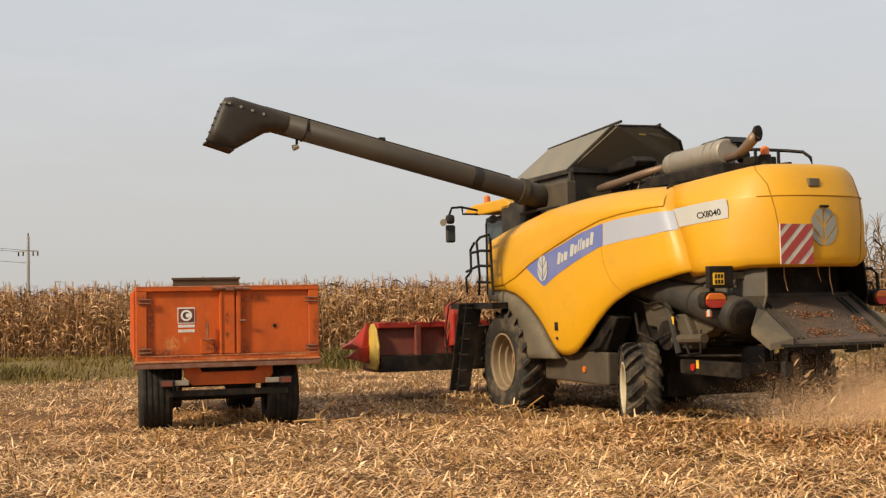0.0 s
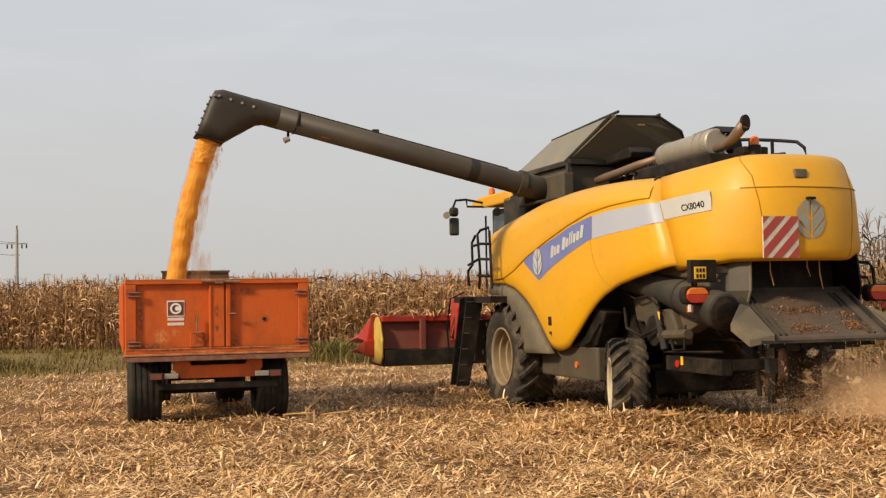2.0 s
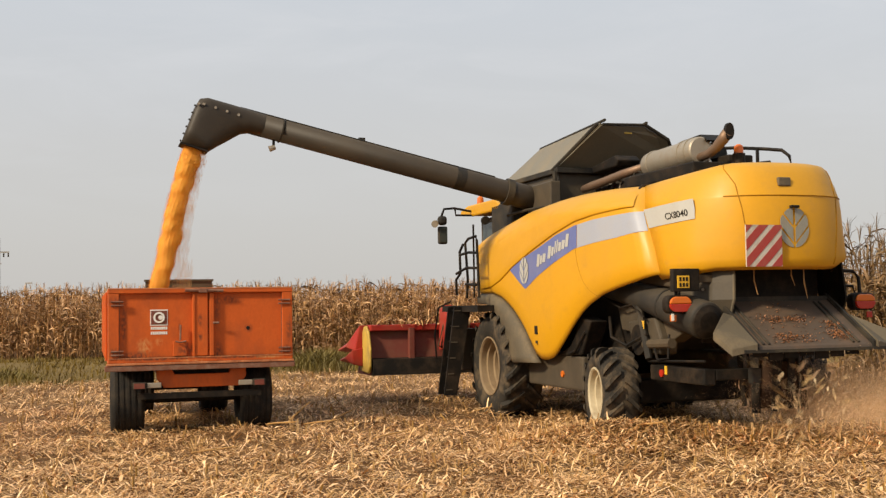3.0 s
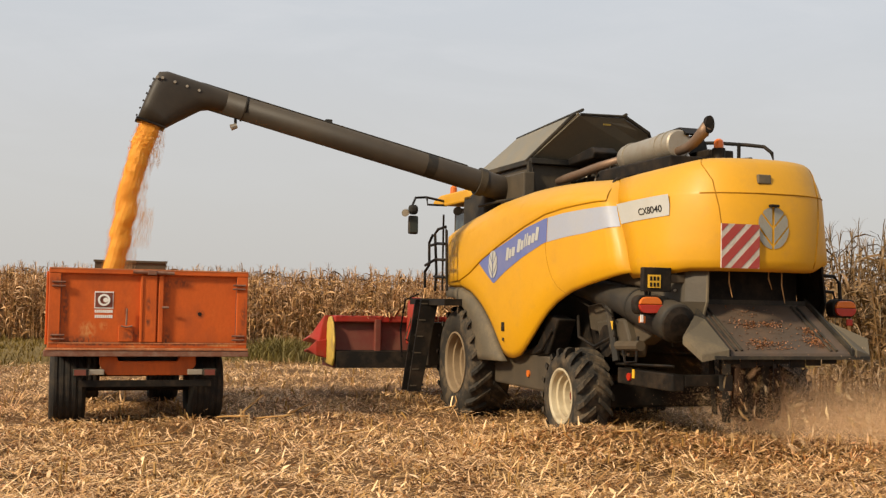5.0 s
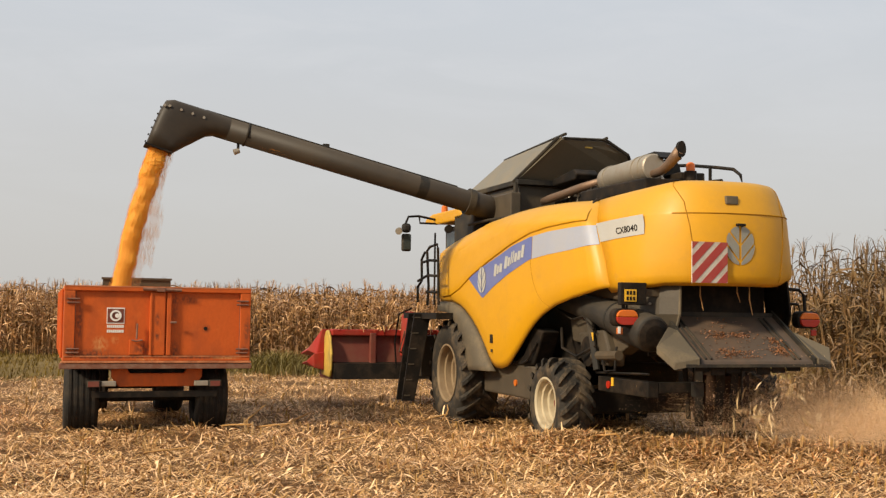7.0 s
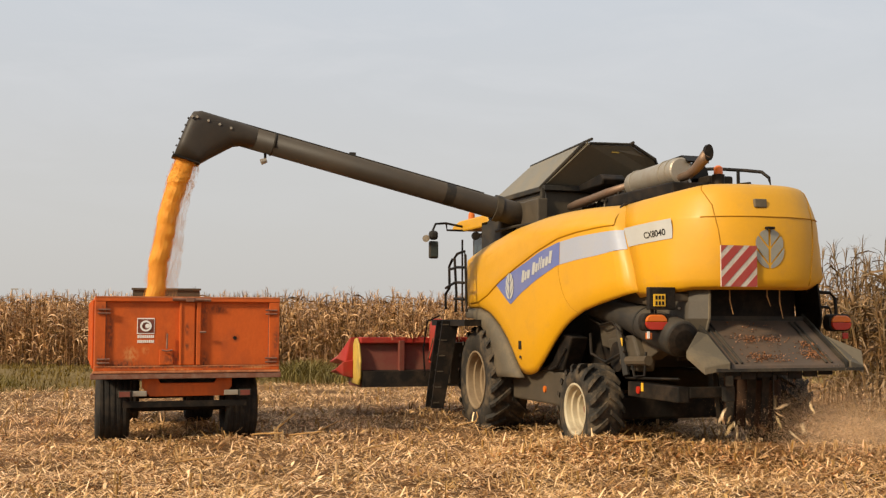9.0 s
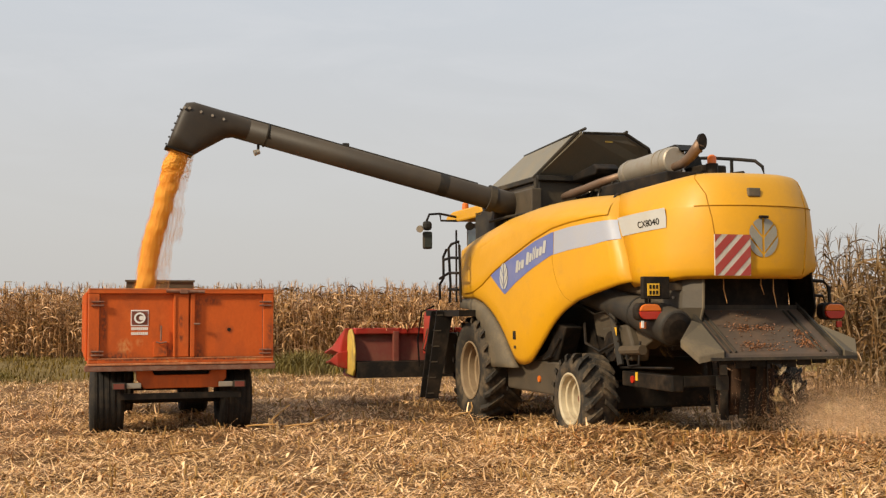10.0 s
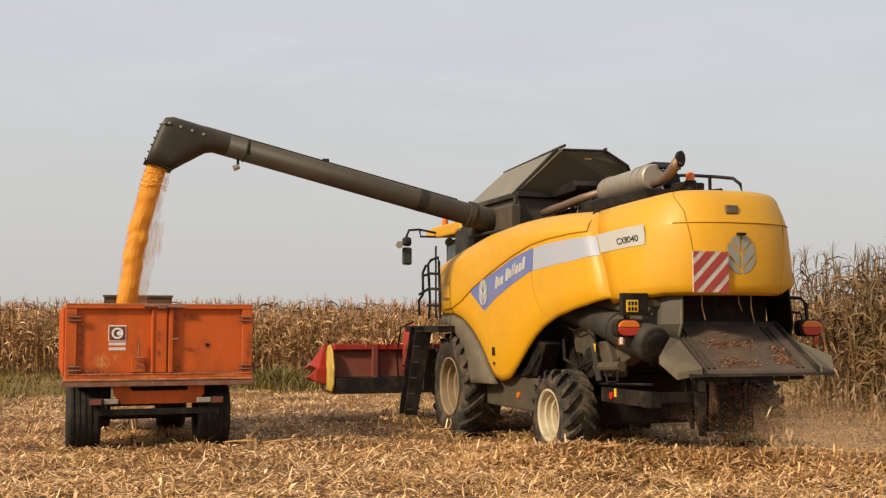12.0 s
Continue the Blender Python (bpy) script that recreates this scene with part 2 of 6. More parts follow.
M = dict(
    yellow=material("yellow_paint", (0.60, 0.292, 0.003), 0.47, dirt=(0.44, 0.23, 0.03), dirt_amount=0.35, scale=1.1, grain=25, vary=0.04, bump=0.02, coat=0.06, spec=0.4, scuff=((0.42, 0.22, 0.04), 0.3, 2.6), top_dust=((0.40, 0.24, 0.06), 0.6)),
    grey=material("grey_sheet_metal", (0.060, 0.047, 0.031), 0.5, spec=0.35, dirt=(0.14, 0.105, 0.065), dirt_amount=0.45, scale=2.2, bump=0.05),
    dark=material("dark_plastic", (0.026, 0.023, 0.019), 0.6, spec=0.2, dirt=DUST, dirt_amount=0.2, scale=2.5, bump=0.08),
    dusty=material("dusty_grey_shield", (0.078, 0.058, 0.037), 0.7, spec=0.2, dirt=(0.15, 0.105, 0.06), dirt_amount=0.55, scale=2.2, bump=0.08),
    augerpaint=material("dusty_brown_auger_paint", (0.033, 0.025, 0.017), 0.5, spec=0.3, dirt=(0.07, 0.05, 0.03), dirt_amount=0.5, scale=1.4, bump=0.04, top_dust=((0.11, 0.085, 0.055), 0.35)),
    seam=material("dirty_panel_seam", (0.40, 0.19, 0.012), 0.7, spec=0.1, dirt=(0.1, 0.06, 0.02), dirt_amount=0.5, scale=5, bump=0.0),
    boardwhite=material("weathered_board_white", (0.52, 0.47, 0.40), 0.6, spec=0.3, dirt=(0.3, 0.22, 0.15), dirt_amount=0.7, scale=7, vary=0.1, bump=0.0),
    curtain=material("red_brown_chaff", (0.50, 0.30, 0.17), 0.9, spec=0.1, dirt_amount=0.2, scale=9, vary=0.2, bump=0.0, island=0.6),
    lid=material("grey_brown_lid", (0.16, 0.14, 0.10), 0.5, dirt=DUST, dirt_amount=0.35, scale=2.2, bump=0.05),
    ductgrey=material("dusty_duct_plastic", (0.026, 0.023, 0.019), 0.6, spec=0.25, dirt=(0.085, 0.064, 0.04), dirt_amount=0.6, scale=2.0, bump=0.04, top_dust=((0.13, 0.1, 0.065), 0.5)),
    fender=material("grey_fender_plastic", (0.105, 0.085, 0.057), 0.65, spec=0.25, dirt=DUST, dirt_amount=0.4, scale=2.5, bump=0.05),
    black=material("black_metal", (0.011, 0.009, 0.007), 0.55, spec=0.15, dirt=(0.13, 0.085, 0.05), dirt_amount=0.3, scale=4, bump=0.08),
    rubber=material("tyre_rubber", (0.03, 0.026, 0.021), 0.8, spec=0.2, dirt=(0.25, 0.175, 0.10), dirt_amount=0.55, scale=5, bump=0.15),
    trailertyre=material("worn_trailer_rubber", (0.018, 0.016, 0.014), 0.75, spec=0.2, dirt=(0.12, 0.085, 0.05), dirt_amount=0.35, scale=4, bump=0.15),
    rimfront=material("dirty_rim_paint", (0.235, 0.165, 0.09), 0.7, dirt=(0.16, 0.1, 0.055), dirt_amount=0.7, scale=4, bump=0.05),
    rim=material("cream_rim_paint", (0.46, 0.385, 0.25), 0.6, dirt=(0.2, 0.13, 0.07), dirt_amount=0.65, scale=5, bump=0.05),
    orange=material("worn_orange_paint", (0.53, 0.10, 0.014), 0.55, spec=0.25, dirt=(0.17, 0.05, 0.022), dirt_amount=0.75, scale=2.6, grain=30, vary=0.1, bump=0.06, stretch=(1, 1, 0.45), dirt_low=0.47, scuff=((0.36, 0.12, 0.04), 0.5, 3.6)),
    gatepaint=material("worn_gate_paint", (0.50, 0.093, 0.013), 0.55, spec=0.25, dirt=(0.2, 0.05, 0.02), dirt_amount=0.6, scale=2.6, grain=34, vary=0.12, bump=0.06, stretch=(1, 1, 0.6), dirt_low=0.47, scuff=((0.62, 0.16, 0.03), 0.35, 2.6), marks=GATE_MARKS),
    chuteplate=material("dark_chute_steel", (0.08, 0.057, 0.04), 0.6, spec=0.3, dirt=(0.16, 0.09, 0.05), dirt_amount=0.5, scale=3.5, bump=0.08),
    wornedge=material("rubbed_paint_edge", (0.50, 0.19, 0.08), 0.7, spec=0.2, dirt=(0.16, 0.06, 0.03), dirt_amount=0.9, dirt_low=0.42, scale=7, vary=0.3, bump=0.05),
    spreaderbrown=material("chaff_caked_rubber", (0.03, 0.018, 0.012), 0.9, spec=0.1, dirt=(0.075, 0.04, 0.022), dirt_amount=0.6, dirt_low=0.38, scale=5, grain=60, vary=0.3, bump=0.3),
    rust=material("scuffed_rusty_edge", (0.17, 0.065, 0.035), 0.75, dirt=(0.3, 0.22, 0.16), dirt_amount=0.6, scale=9, bump=0.15),
    red=material("red_header_paint", (0.34, 0.024, 0.014), 0.5, spec=0.3, dirt=(0.22, 0.09, 0.05), dirt_amount=0.55, scale=3, bump=0.05),
    redpanel=material("dusty_red_panel", (0.155, 0.032, 0.018), 0.65, dirt=(0.17, 0.09, 0.05), dirt_amount=0.6, scale=3, bump=0.05),
    shieldyellow=material("dusty_yellow_panel", (0.55, 0.36, 0.055), 0.65, dirt=(0.2, 0.14, 0.06), dirt_amount=0.75, scale=4, bump=0.05),
    steel=material("exhaust_steel", (0.36, 0.315, 0.245), 0.45, metal=0.5, dirt=(0.3, 0.2, 0.12), dirt_amount=0.5, scale=5, bump=0.05),
    pipe=material("heat_browned_pipe", (0.22, 0.145, 0.095), 0.5, metal=0.6, dirt=(0.2, 0.1, 0.05), dirt_amount=0.5, scale=6, bump=0.08),
    decal_pale=material("pale_silver_decal", (0.42, 0.41, 0.38), 0.45, dirt=(0.42, 0.36, 0.25), dirt_amount=0.35, scale=3, vary=0.05, bump=0.0),
    decal=material("silver_decal", (0.33, 0.345, 0.40), 0.45, dirt=(0.42, 0.36, 0.25), dirt_amount=0.3, scale=3, vary=0.05, bump=0.0),
    blue=material("blue_decal", (0.115, 0.14, 0.33), 0.45, dirt=(0.3, 0.26, 0.25), dirt_amount=0.3, scale=2.5, vary=0.05, bump=0.0),
    white=material("white_decal", (0.75, 0.73, 0.68), 0.5, dirt=(0.5, 0.42, 0.3), dirt_amount=0.3, scale=6, vary=0.05, bump=0.0),
    signred=material("sign_red", (0.33, 0.04, 0.03), 0.55, dirt=(0.3, 0.16, 0.1), dirt_amount=0.45, scale=6, vary=0.05, bump=0.0),
    plate=material("plate_yellow", (0.75, 0.42, 0.02), 0.5, dirt_amount=0.3, vary=0.05, bump=0.0),
    leafgrey=material("emblem_grey", (0.30, 0.29, 0.24), 0.4, metal=0.3, dirt=DUST, dirt_amount=0.4, scale=6, bump=0.0),
    lens=material("red_lamp_lens", (0.40, 0.022, 0.008), 0.25, dirt_amount=0.15, vary=0.03, bump=0.0),
    amber=material("amber_lamp_lens", (0.62, 0.14, 0.01), 0.25, dirt_amount=0.12, vary=0.03, bump=0.0),
    glass=material("mirror_back_glass", (0.03, 0.045, 0.045), 0.12, dirt_amount=0.15, vary=0.02, bump=0.0),
    grain=material("maize_kernels", (0.74, 0.29, 0.015), 0.6, dirt=(0.82, 0.42, 0.06), dirt_amount=0.6, scale=11, grain=90, vary=0.45, bump=0.5),
    fresh_husk=material("pale_torn_husk", (0.62, 0.46, 0.27), 0.7, spec=0.2, dirt=(0.35, 0.22, 0.1), dirt_amount=0.6, scale=6, vary=0.2, bump=0.0, island=0.45),
    veil=material("loose_grain_and_bran", (0.82, 0.50, 0.20), 0.8, spec=0.2, dirt_amount=0.1, scale=9, vary=0.15, bump=0.0, island=0.3),
    chaff=material("reddish_cob_chaff", (0.36, 0.15, 0.06), 0.85, dirt_amount=0.2, scale=9, vary=0.2, bump=0.0, island=0.4),
    husk=material("maize_straw", (0.66, 0.40, 0.175), 0.6, spec=0.3, dirt=(0.26, 0.105, 0.03), dirt_amount=0.8, dirt_low=0.42, scale=1.3, grain=60, vary=0.2, bump=0.05, island=0.85),
    stalk=material("stubble_stalk", (0.50, 0.32, 0.14), 0.75, spec=0.2, dirt=(0.2, 0.1, 0.03), dirt_amount=0.5, scale=1.5, grain=60, vary=0.2, bump=0.05, island=0.35),
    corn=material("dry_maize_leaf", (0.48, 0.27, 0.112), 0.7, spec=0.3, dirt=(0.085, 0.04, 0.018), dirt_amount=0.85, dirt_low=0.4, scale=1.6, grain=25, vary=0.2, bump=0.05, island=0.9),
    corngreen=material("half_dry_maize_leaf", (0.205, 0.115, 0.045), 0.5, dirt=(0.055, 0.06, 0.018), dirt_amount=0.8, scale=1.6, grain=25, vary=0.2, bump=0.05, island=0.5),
    grass=material("verge_grass", (0.155, 0.102, 0.025), 0.75, spec=0.1, dirt=(0.22, 0.155, 0.055), dirt_amount=0.7, scale=0.3, grain=8, vary=0.2, bump=0.0, island=0.5),
    weed=material("weed_leaf", (0.15, 0.115, 0.034), 0.75, spec=0.1, dirt=(0.26, 0.19, 0.075), dirt_amount=0.75, scale=0.8, grain=8, vary=0.2, bump=0.0, island=0.5),
    soil=material("stubble_ground", (0.19, 0.105, 0.047), 0.95, spec=0.1, dirt=(0.085, 0.05, 0.025), dirt_amount=0.7, scale=1.6, grain=42, vary=0.85, bump=1.0),
    turf=material("verge_turf", (0.16, 0.108, 0.04), 0.95, spec=0.1, dirt=(0.25, 0.18, 0.08), dirt_amount=0.6, scale=0.5, grain=9, vary=0.4, bump=0.5),
    concrete=material("pole_concrete", (0.33, 0.31, 0.28), 0.85, dirt_amount=0.2, scale=3, bump=0.05),
    duststuff=material("brown_dust_speck", (0.70, 0.46, 0.26), 0.95, dirt_amount=0.1, bump=0.0, island=0.2),
)


# ---- mesh helpers ----
def part(name, bm, mat, parent=None, label="", smooth=False, bevel=0.0):
    me = bpy.data.meshes.new(name)
    bmesh.ops.recalc_face_normals(bm, faces=bm.faces)
    bm.to_mesh(me)
    bm.free()
    me.materials.append(M[mat])
    if smooth:
        for p in me.polygons:
            p.use_smooth = True
    ob = new(name, me)
    if parent:
        ob.parent = parent
    if bevel:
        md = ob.modifiers.new("edge", "BEVEL")
        md.width, md.segments, md.limit_method = bevel, 2, "ANGLE"
    if label:
        tagged(ob, label)
    return ob


def hub(name, m=None, label="", category="", group="", kind=""):
    ob = new(name)
    ob.empty_display_size = 0.2
    if m is not None:
        ob.matrix_basis = m
    return tagged(ob, label, category, group, kind)


def box(bm, x0, x1, y0, y1, z0, z1, m=None):
    vs = [bm.verts.new((x, y, z)) for x in (x0, x1) for y in (y0, y1) for z in (z0, z1)]
    for f in ((0, 1, 3, 2), (4, 6, 7, 5), (0, 4, 5, 1), (2, 3, 7, 6), (0, 2, 6, 4), (1, 5, 7, 3)):
        bm.faces.new([vs[i] for i in f])
    if m is not None:
        bmesh.ops.transform(bm, matrix=m, verts=vs)
    return bm


def prism(bm, poly, lo, hi, plane="xz"):
    """A polygon in one plane drawn out along the third axis."""
    def at(p, d):
        return {"xz": (p[0], d, p[1]), "yz": (d, p[0], p[1]), "xy": (p[0], p[1], d)}[plane]
    a = [bm.verts.new(at(p, lo)) for p in poly]
    b = [bm.verts.new(at(p, hi)) for p in poly]
    n = len(poly)
    bm.faces.new(a)
    bm.faces.new(b[::-1])
    for i in range(n):
        bm.faces.new((a[i], b[i], b[(i + 1) % n], a[(i + 1) % n]))
    return bm


def rounded(a0, a1, b0, b1, r):
    """Corners of a rectangle with round ends, for prism()."""
    out = []
    for ca, cb, start in ((a1 - r, b1 - r, 0), (a0 + r, b1 - r, 90), (a0 + r, b0 + r, 180), (a1 - r, b0 + r, 270)):
        r2 = min(r, (b1 - b0) / 2 - 0.001)
        cb = b1 - r2 if start < 180 else b0 + r2
        out += [(ca + r * math.cos(radians(start + 18 * k)), cb + r2 * math.sin(radians(start + 18 * k))) for k in range(6)]
    return out


def tube(bm, pts, r, sides=8, caps=True):
    pts = [Vector(p) for p in pts]
    rings = []
    radii = r if isinstance(r, (list, tuple)) else [r] * len(pts)
    ref = Vector((0, 0, 1))
    for i, p in enumerate(pts):
        d = (pts[min(i + 1, len(pts) - 1)] - pts[max(i - 1, 0)]).normalized()
        u = d.cross(ref if abs(d.dot(ref)) < 0.95 else Vector((1, 0, 0))).normalized()
        v = d.cross(u)
        rings.append([bm.verts.new(p + radii[i] * (math.cos(a) * u + math.sin(a) * v)) for a in [2 * math.pi * k / sides for k in range(sides)]])
    for a, b in zip(rings, rings[1:]):
        for k in range(sides):
            bm.faces.new((a[k], a[(k + 1) % sides], b[(k + 1) % sides], b[k]))
    if caps:
        bm.faces.new(rings[0][::-1])
        bm.faces.new(rings[-1])
    return bm


def lathe(bm, profile, sides=36, closed=False):
    """Turns (radius, y) pairs about the y axis."""
    rings = [[bm.verts.new((r * math.cos(2 * math.pi * k / sides), y, r * math.sin(2 * math.pi * k / sides))) for k in range(sides)] for r, y in profile]
    pairs = list(zip(rings, rings[1:])) + ([(rings[-1], rings[0])] if closed else [])
    for a, b in pairs:
        for k in range(sides):
            bm.faces.new((a[k], a[(k + 1) % sides], b[(k + 1) % sides], b[k]))
    return bm


def sheet(bm, grid, wrap=False):
    vs = [[bm.verts.new(p) for p in row] for row in grid]
    for r0, r1 in zip(vs, vs[1:]):
        for i in range(len(r0) - 1):
            bm.faces.new((r0[i], r0[i + 1], r1[i + 1], r1[i]))
    return vs


def lerp(table, x):
    t = sorted(table)
    return float(np.interp(x, [a for a, _ in t], [b for _, b in t]))


def B():
    return bmesh.new()


def heap(name, verts, faces, mat, label, category, kind="stuff", smooth=False):
    """One object out of many small pieces, from arrays."""
    me = bpy.data.meshes.new(name)
    nv, nf = len(verts), len(faces)
    k = faces.shape[1]
    me.vertices.add(nv)
    me.vertices.foreach_set("co", np.ascontiguousarray(verts, np.float32).ravel())
    me.loops.add(nf * k)
    me.loops.foreach_set("vertex_index", np.ascontiguousarray(faces, np.int32).ravel())
    me.polygons.add(nf)
    me.polygons.foreach_set("loop_start", np.arange(0, nf * k, k, dtype=np.int32))
    if smooth:
        me.polygons.foreach_set("use_smooth", np.ones(nf, bool))
    me.update(calc_edges=True)
    me.validate()
    me.materials.append(M[mat])
    return tagged(new(name, me), label, category, kind=kind)


def scatter(template, faces, places, yaws, scales, tilts=None):
    """Copies of one set of quads, turned about z (and tipped about x first), as arrays."""
    n = len(places)
    v = np.repeat(template[None], n, 0) * scales[:, None, None]
    if tilts is not None:
        c, s = np.cos(tilts)[:, None], np.sin(tilts)[:, None]
        y, z = v[..., 1] * c - v[..., 2] * s, v[..., 1] * s + v[..., 2] * c
        v = np.stack([v[..., 0], y, z], -1)
    c, s = np.cos(yaws)[:, None], np.sin(yaws)[:, None]
    v = np.stack([v[..., 0] * c - v[..., 1] * s, v[..., 0] * s + v[..., 1] * c, v[..., 2]], -1) + places[:, None, :]
    f = faces[None] + (np.arange(n) * len(template))[:, None, None]
    return v.reshape(-1, 3), f.reshape(-1, faces.shape[1])


def merged(lots):
    vs, fs, at = [], [], 0
    for v, f in lots:
        vs.append(v)
        fs.append(f + at)
        at += len(v)
    return np.concatenate(vs), np.concatenate(fs)


def ribbon(points, widths, side):
    """A strip of quads along points; side: the way across."""
    p, w, s = np.array(points, float), np.array(widths, float), np.array(side, float)
    if s.ndim == 1:
        s = np.repeat(s[None], len(p), 0)
    v = np.concatenate([p - s * w[:, None] / 2, p + s * w[:, None] / 2])
    n = len(p)
    f = np.array([(i, i + 1, n + i + 1, n + i) for i in range(n - 1)])
    return v, f


# ---- ground, verge and crops ----
rng = np.random.default_rng(7)
ROW = radians(17)          # the sowing rows run this far to the left of north


def windrow(x, y):
    """A low bank of straw that the machine has just laid down behind itself."""
    return 0.2 * np.clip((x - 0.5) / 1.0, 0, 1) * np.exp(-((y - 13.75 + 0.17 * (x - 0.8)) / 0.42) ** 2)


def ground_height(x, y):
    return 0.018 * np.sin(x * 0.9 + 1.3) * np.sin(y * 0.7) + 0.012 * np.sin(x * 2.3 + y * 1.7) + windrow(x, y)


def build_ground():
    xs = np.concatenate([[-2500, -400, -90], np.linspace(-40, 40, 161), [90, 400, 2500]])
    ys = np.concatenate([[-400, -60], np.linspace(-4, 60, 129), [120, 500, 3000]])
    gx, gy = np.meshgrid(xs, ys)
    near = (np.abs(gx) < 40) & (gy > -4) & (gy < 60)
    bank = windrow(gx, gy)
    gz = np.where(near, ground_height(gx, gy) - 0.02 - 0.25 * bank - 0.03 * (bank > 0.004), -0.02)
    v = np.stack([gx, gy, gz], -1).reshape(-1, 3)
    w = len(xs)
    f = np.array([(j * w + i, j * w + i + 1, (j + 1) * w + i + 1, (j + 1) * w + i) for j in range(len(ys) - 1) for i in range(w - 1)])
    heap("ground", v, f, "soil", "harvested maize field covered in pale straw", "field", "structure", True)


def verge_near(x):
    return np.interp(x, [-30, -10.6, -4.3, 4, 30], [19, 25.2, 29.6, 30.5, 31.5])


def corn_edge(x):
    return np.interp(x, [-30, -17, -2.5, 30], [41.5, 40.3, 37.2, 34.5])


def build_verge():
    xs = np.linspace(-40, 32, 90)
    rows = []
    for k in np.linspace(0, 1, 14):
        y = verge_near(xs) + 0.25 * np.sin(xs * 1.9) + 0.2 * np.sin(xs * 4.3) + k * (corn_edge(xs) + 0.6 - verge_near(xs))
        z = ground_height(xs, y) + 0.03 + 0.16 * math.sin(math.pi * min(k * 1.2, 1)) * (1 + 0.3 * np.sin(xs * 1.3))
        z = z - (0.1 if k == 0 else 0)
        rows.append(np.stack([xs, y, z], -1))
    v = np.concatenate(rows)
    w = len(xs)
    f = np.array([(j * w + i, j * w + i + 1, (j + 1) * w + i + 1, (j + 1) * w + i) for j in range(13) for i in range(w - 1)])
    heap("verge", v, f, "turf", "grassy farm track between the two fields", "verge", "structure", True)
    blades = []
    for h, n in ((0.10, 40000), (0.2, 7000)):
        x = rng.uniform(-24, 20, n)
        k = rng.random(n)
        y = verge_near(x) - 0.2 + k * (corn_edge(x) + 0.3 - verge_near(x))
        keep = rng.random(n) < 0.35 + 0.65 * (np.sin(x * 0.8 + y * 0.9) + np.sin(x * 0.31 - y * 0.5) > -0.3)
        x, y, k = x[keep], y[keep], k[keep]
        z = ground_height(x, y) + 0.12 * np.sin(np.pi * np.minimum(k * 1.2, 1))
        t, f = ribbon([(0, 0, 0), (0, 0.12 * h, 0.6 * h), (0, 0.5 * h, h)], [0.02, 0.018, 0.004], (1, 0, 0))
        blades.append(scatter(t, f, np.stack([x, y, z], -1), rng.uniform(0, 6.28, len(x)), rng.uniform(0.5, 1.5, len(x))))
    v, f = merged(blades)
    heap("verge_grass", v, f, "grass", "rough green and yellowing grass along the track", "grass")
    # taller weeds growing in tufts on the bank
    lots = []
    for cx, cy, sx, h, n in ((-3.7, 31.0, 0.7, 0.75, 2000), (-3.2, 30.6, 1.1, 0.5, 2400), (-2.2, 32.0, 0.6, 0.5, 1000), (-11.5, 27.2, 1.2, 0.5, 2200), (-8.6, 33.0, 1.4, 0.4, 1500)):
        x, y = rng.normal(cx, sx, n), rng.normal(cy, 0.6, n)
        t, q = ribbon([(0, 0, 0), (0, 0.18 * h, 0.5 * h), (0, 0.6 * h, 0.78 * h)], [0.014, 0.024, 0.004], (1, 0, 0))
        size = rng.uniform(0.35, 1.0, n) * (0.35 + 0.75 * np.exp(-((x - cx) / (1.3 * sx)) ** 2))
        lots.append(scatter(t, q, np.stack([x, y, ground_height(x, y)], -1), rng.uniform(0, 6.28, n), size))
    v, f = merged(lots)
    heap("weeds", v, f, "weed", "tufts of tall green weeds on the bank of the track", "weeds")


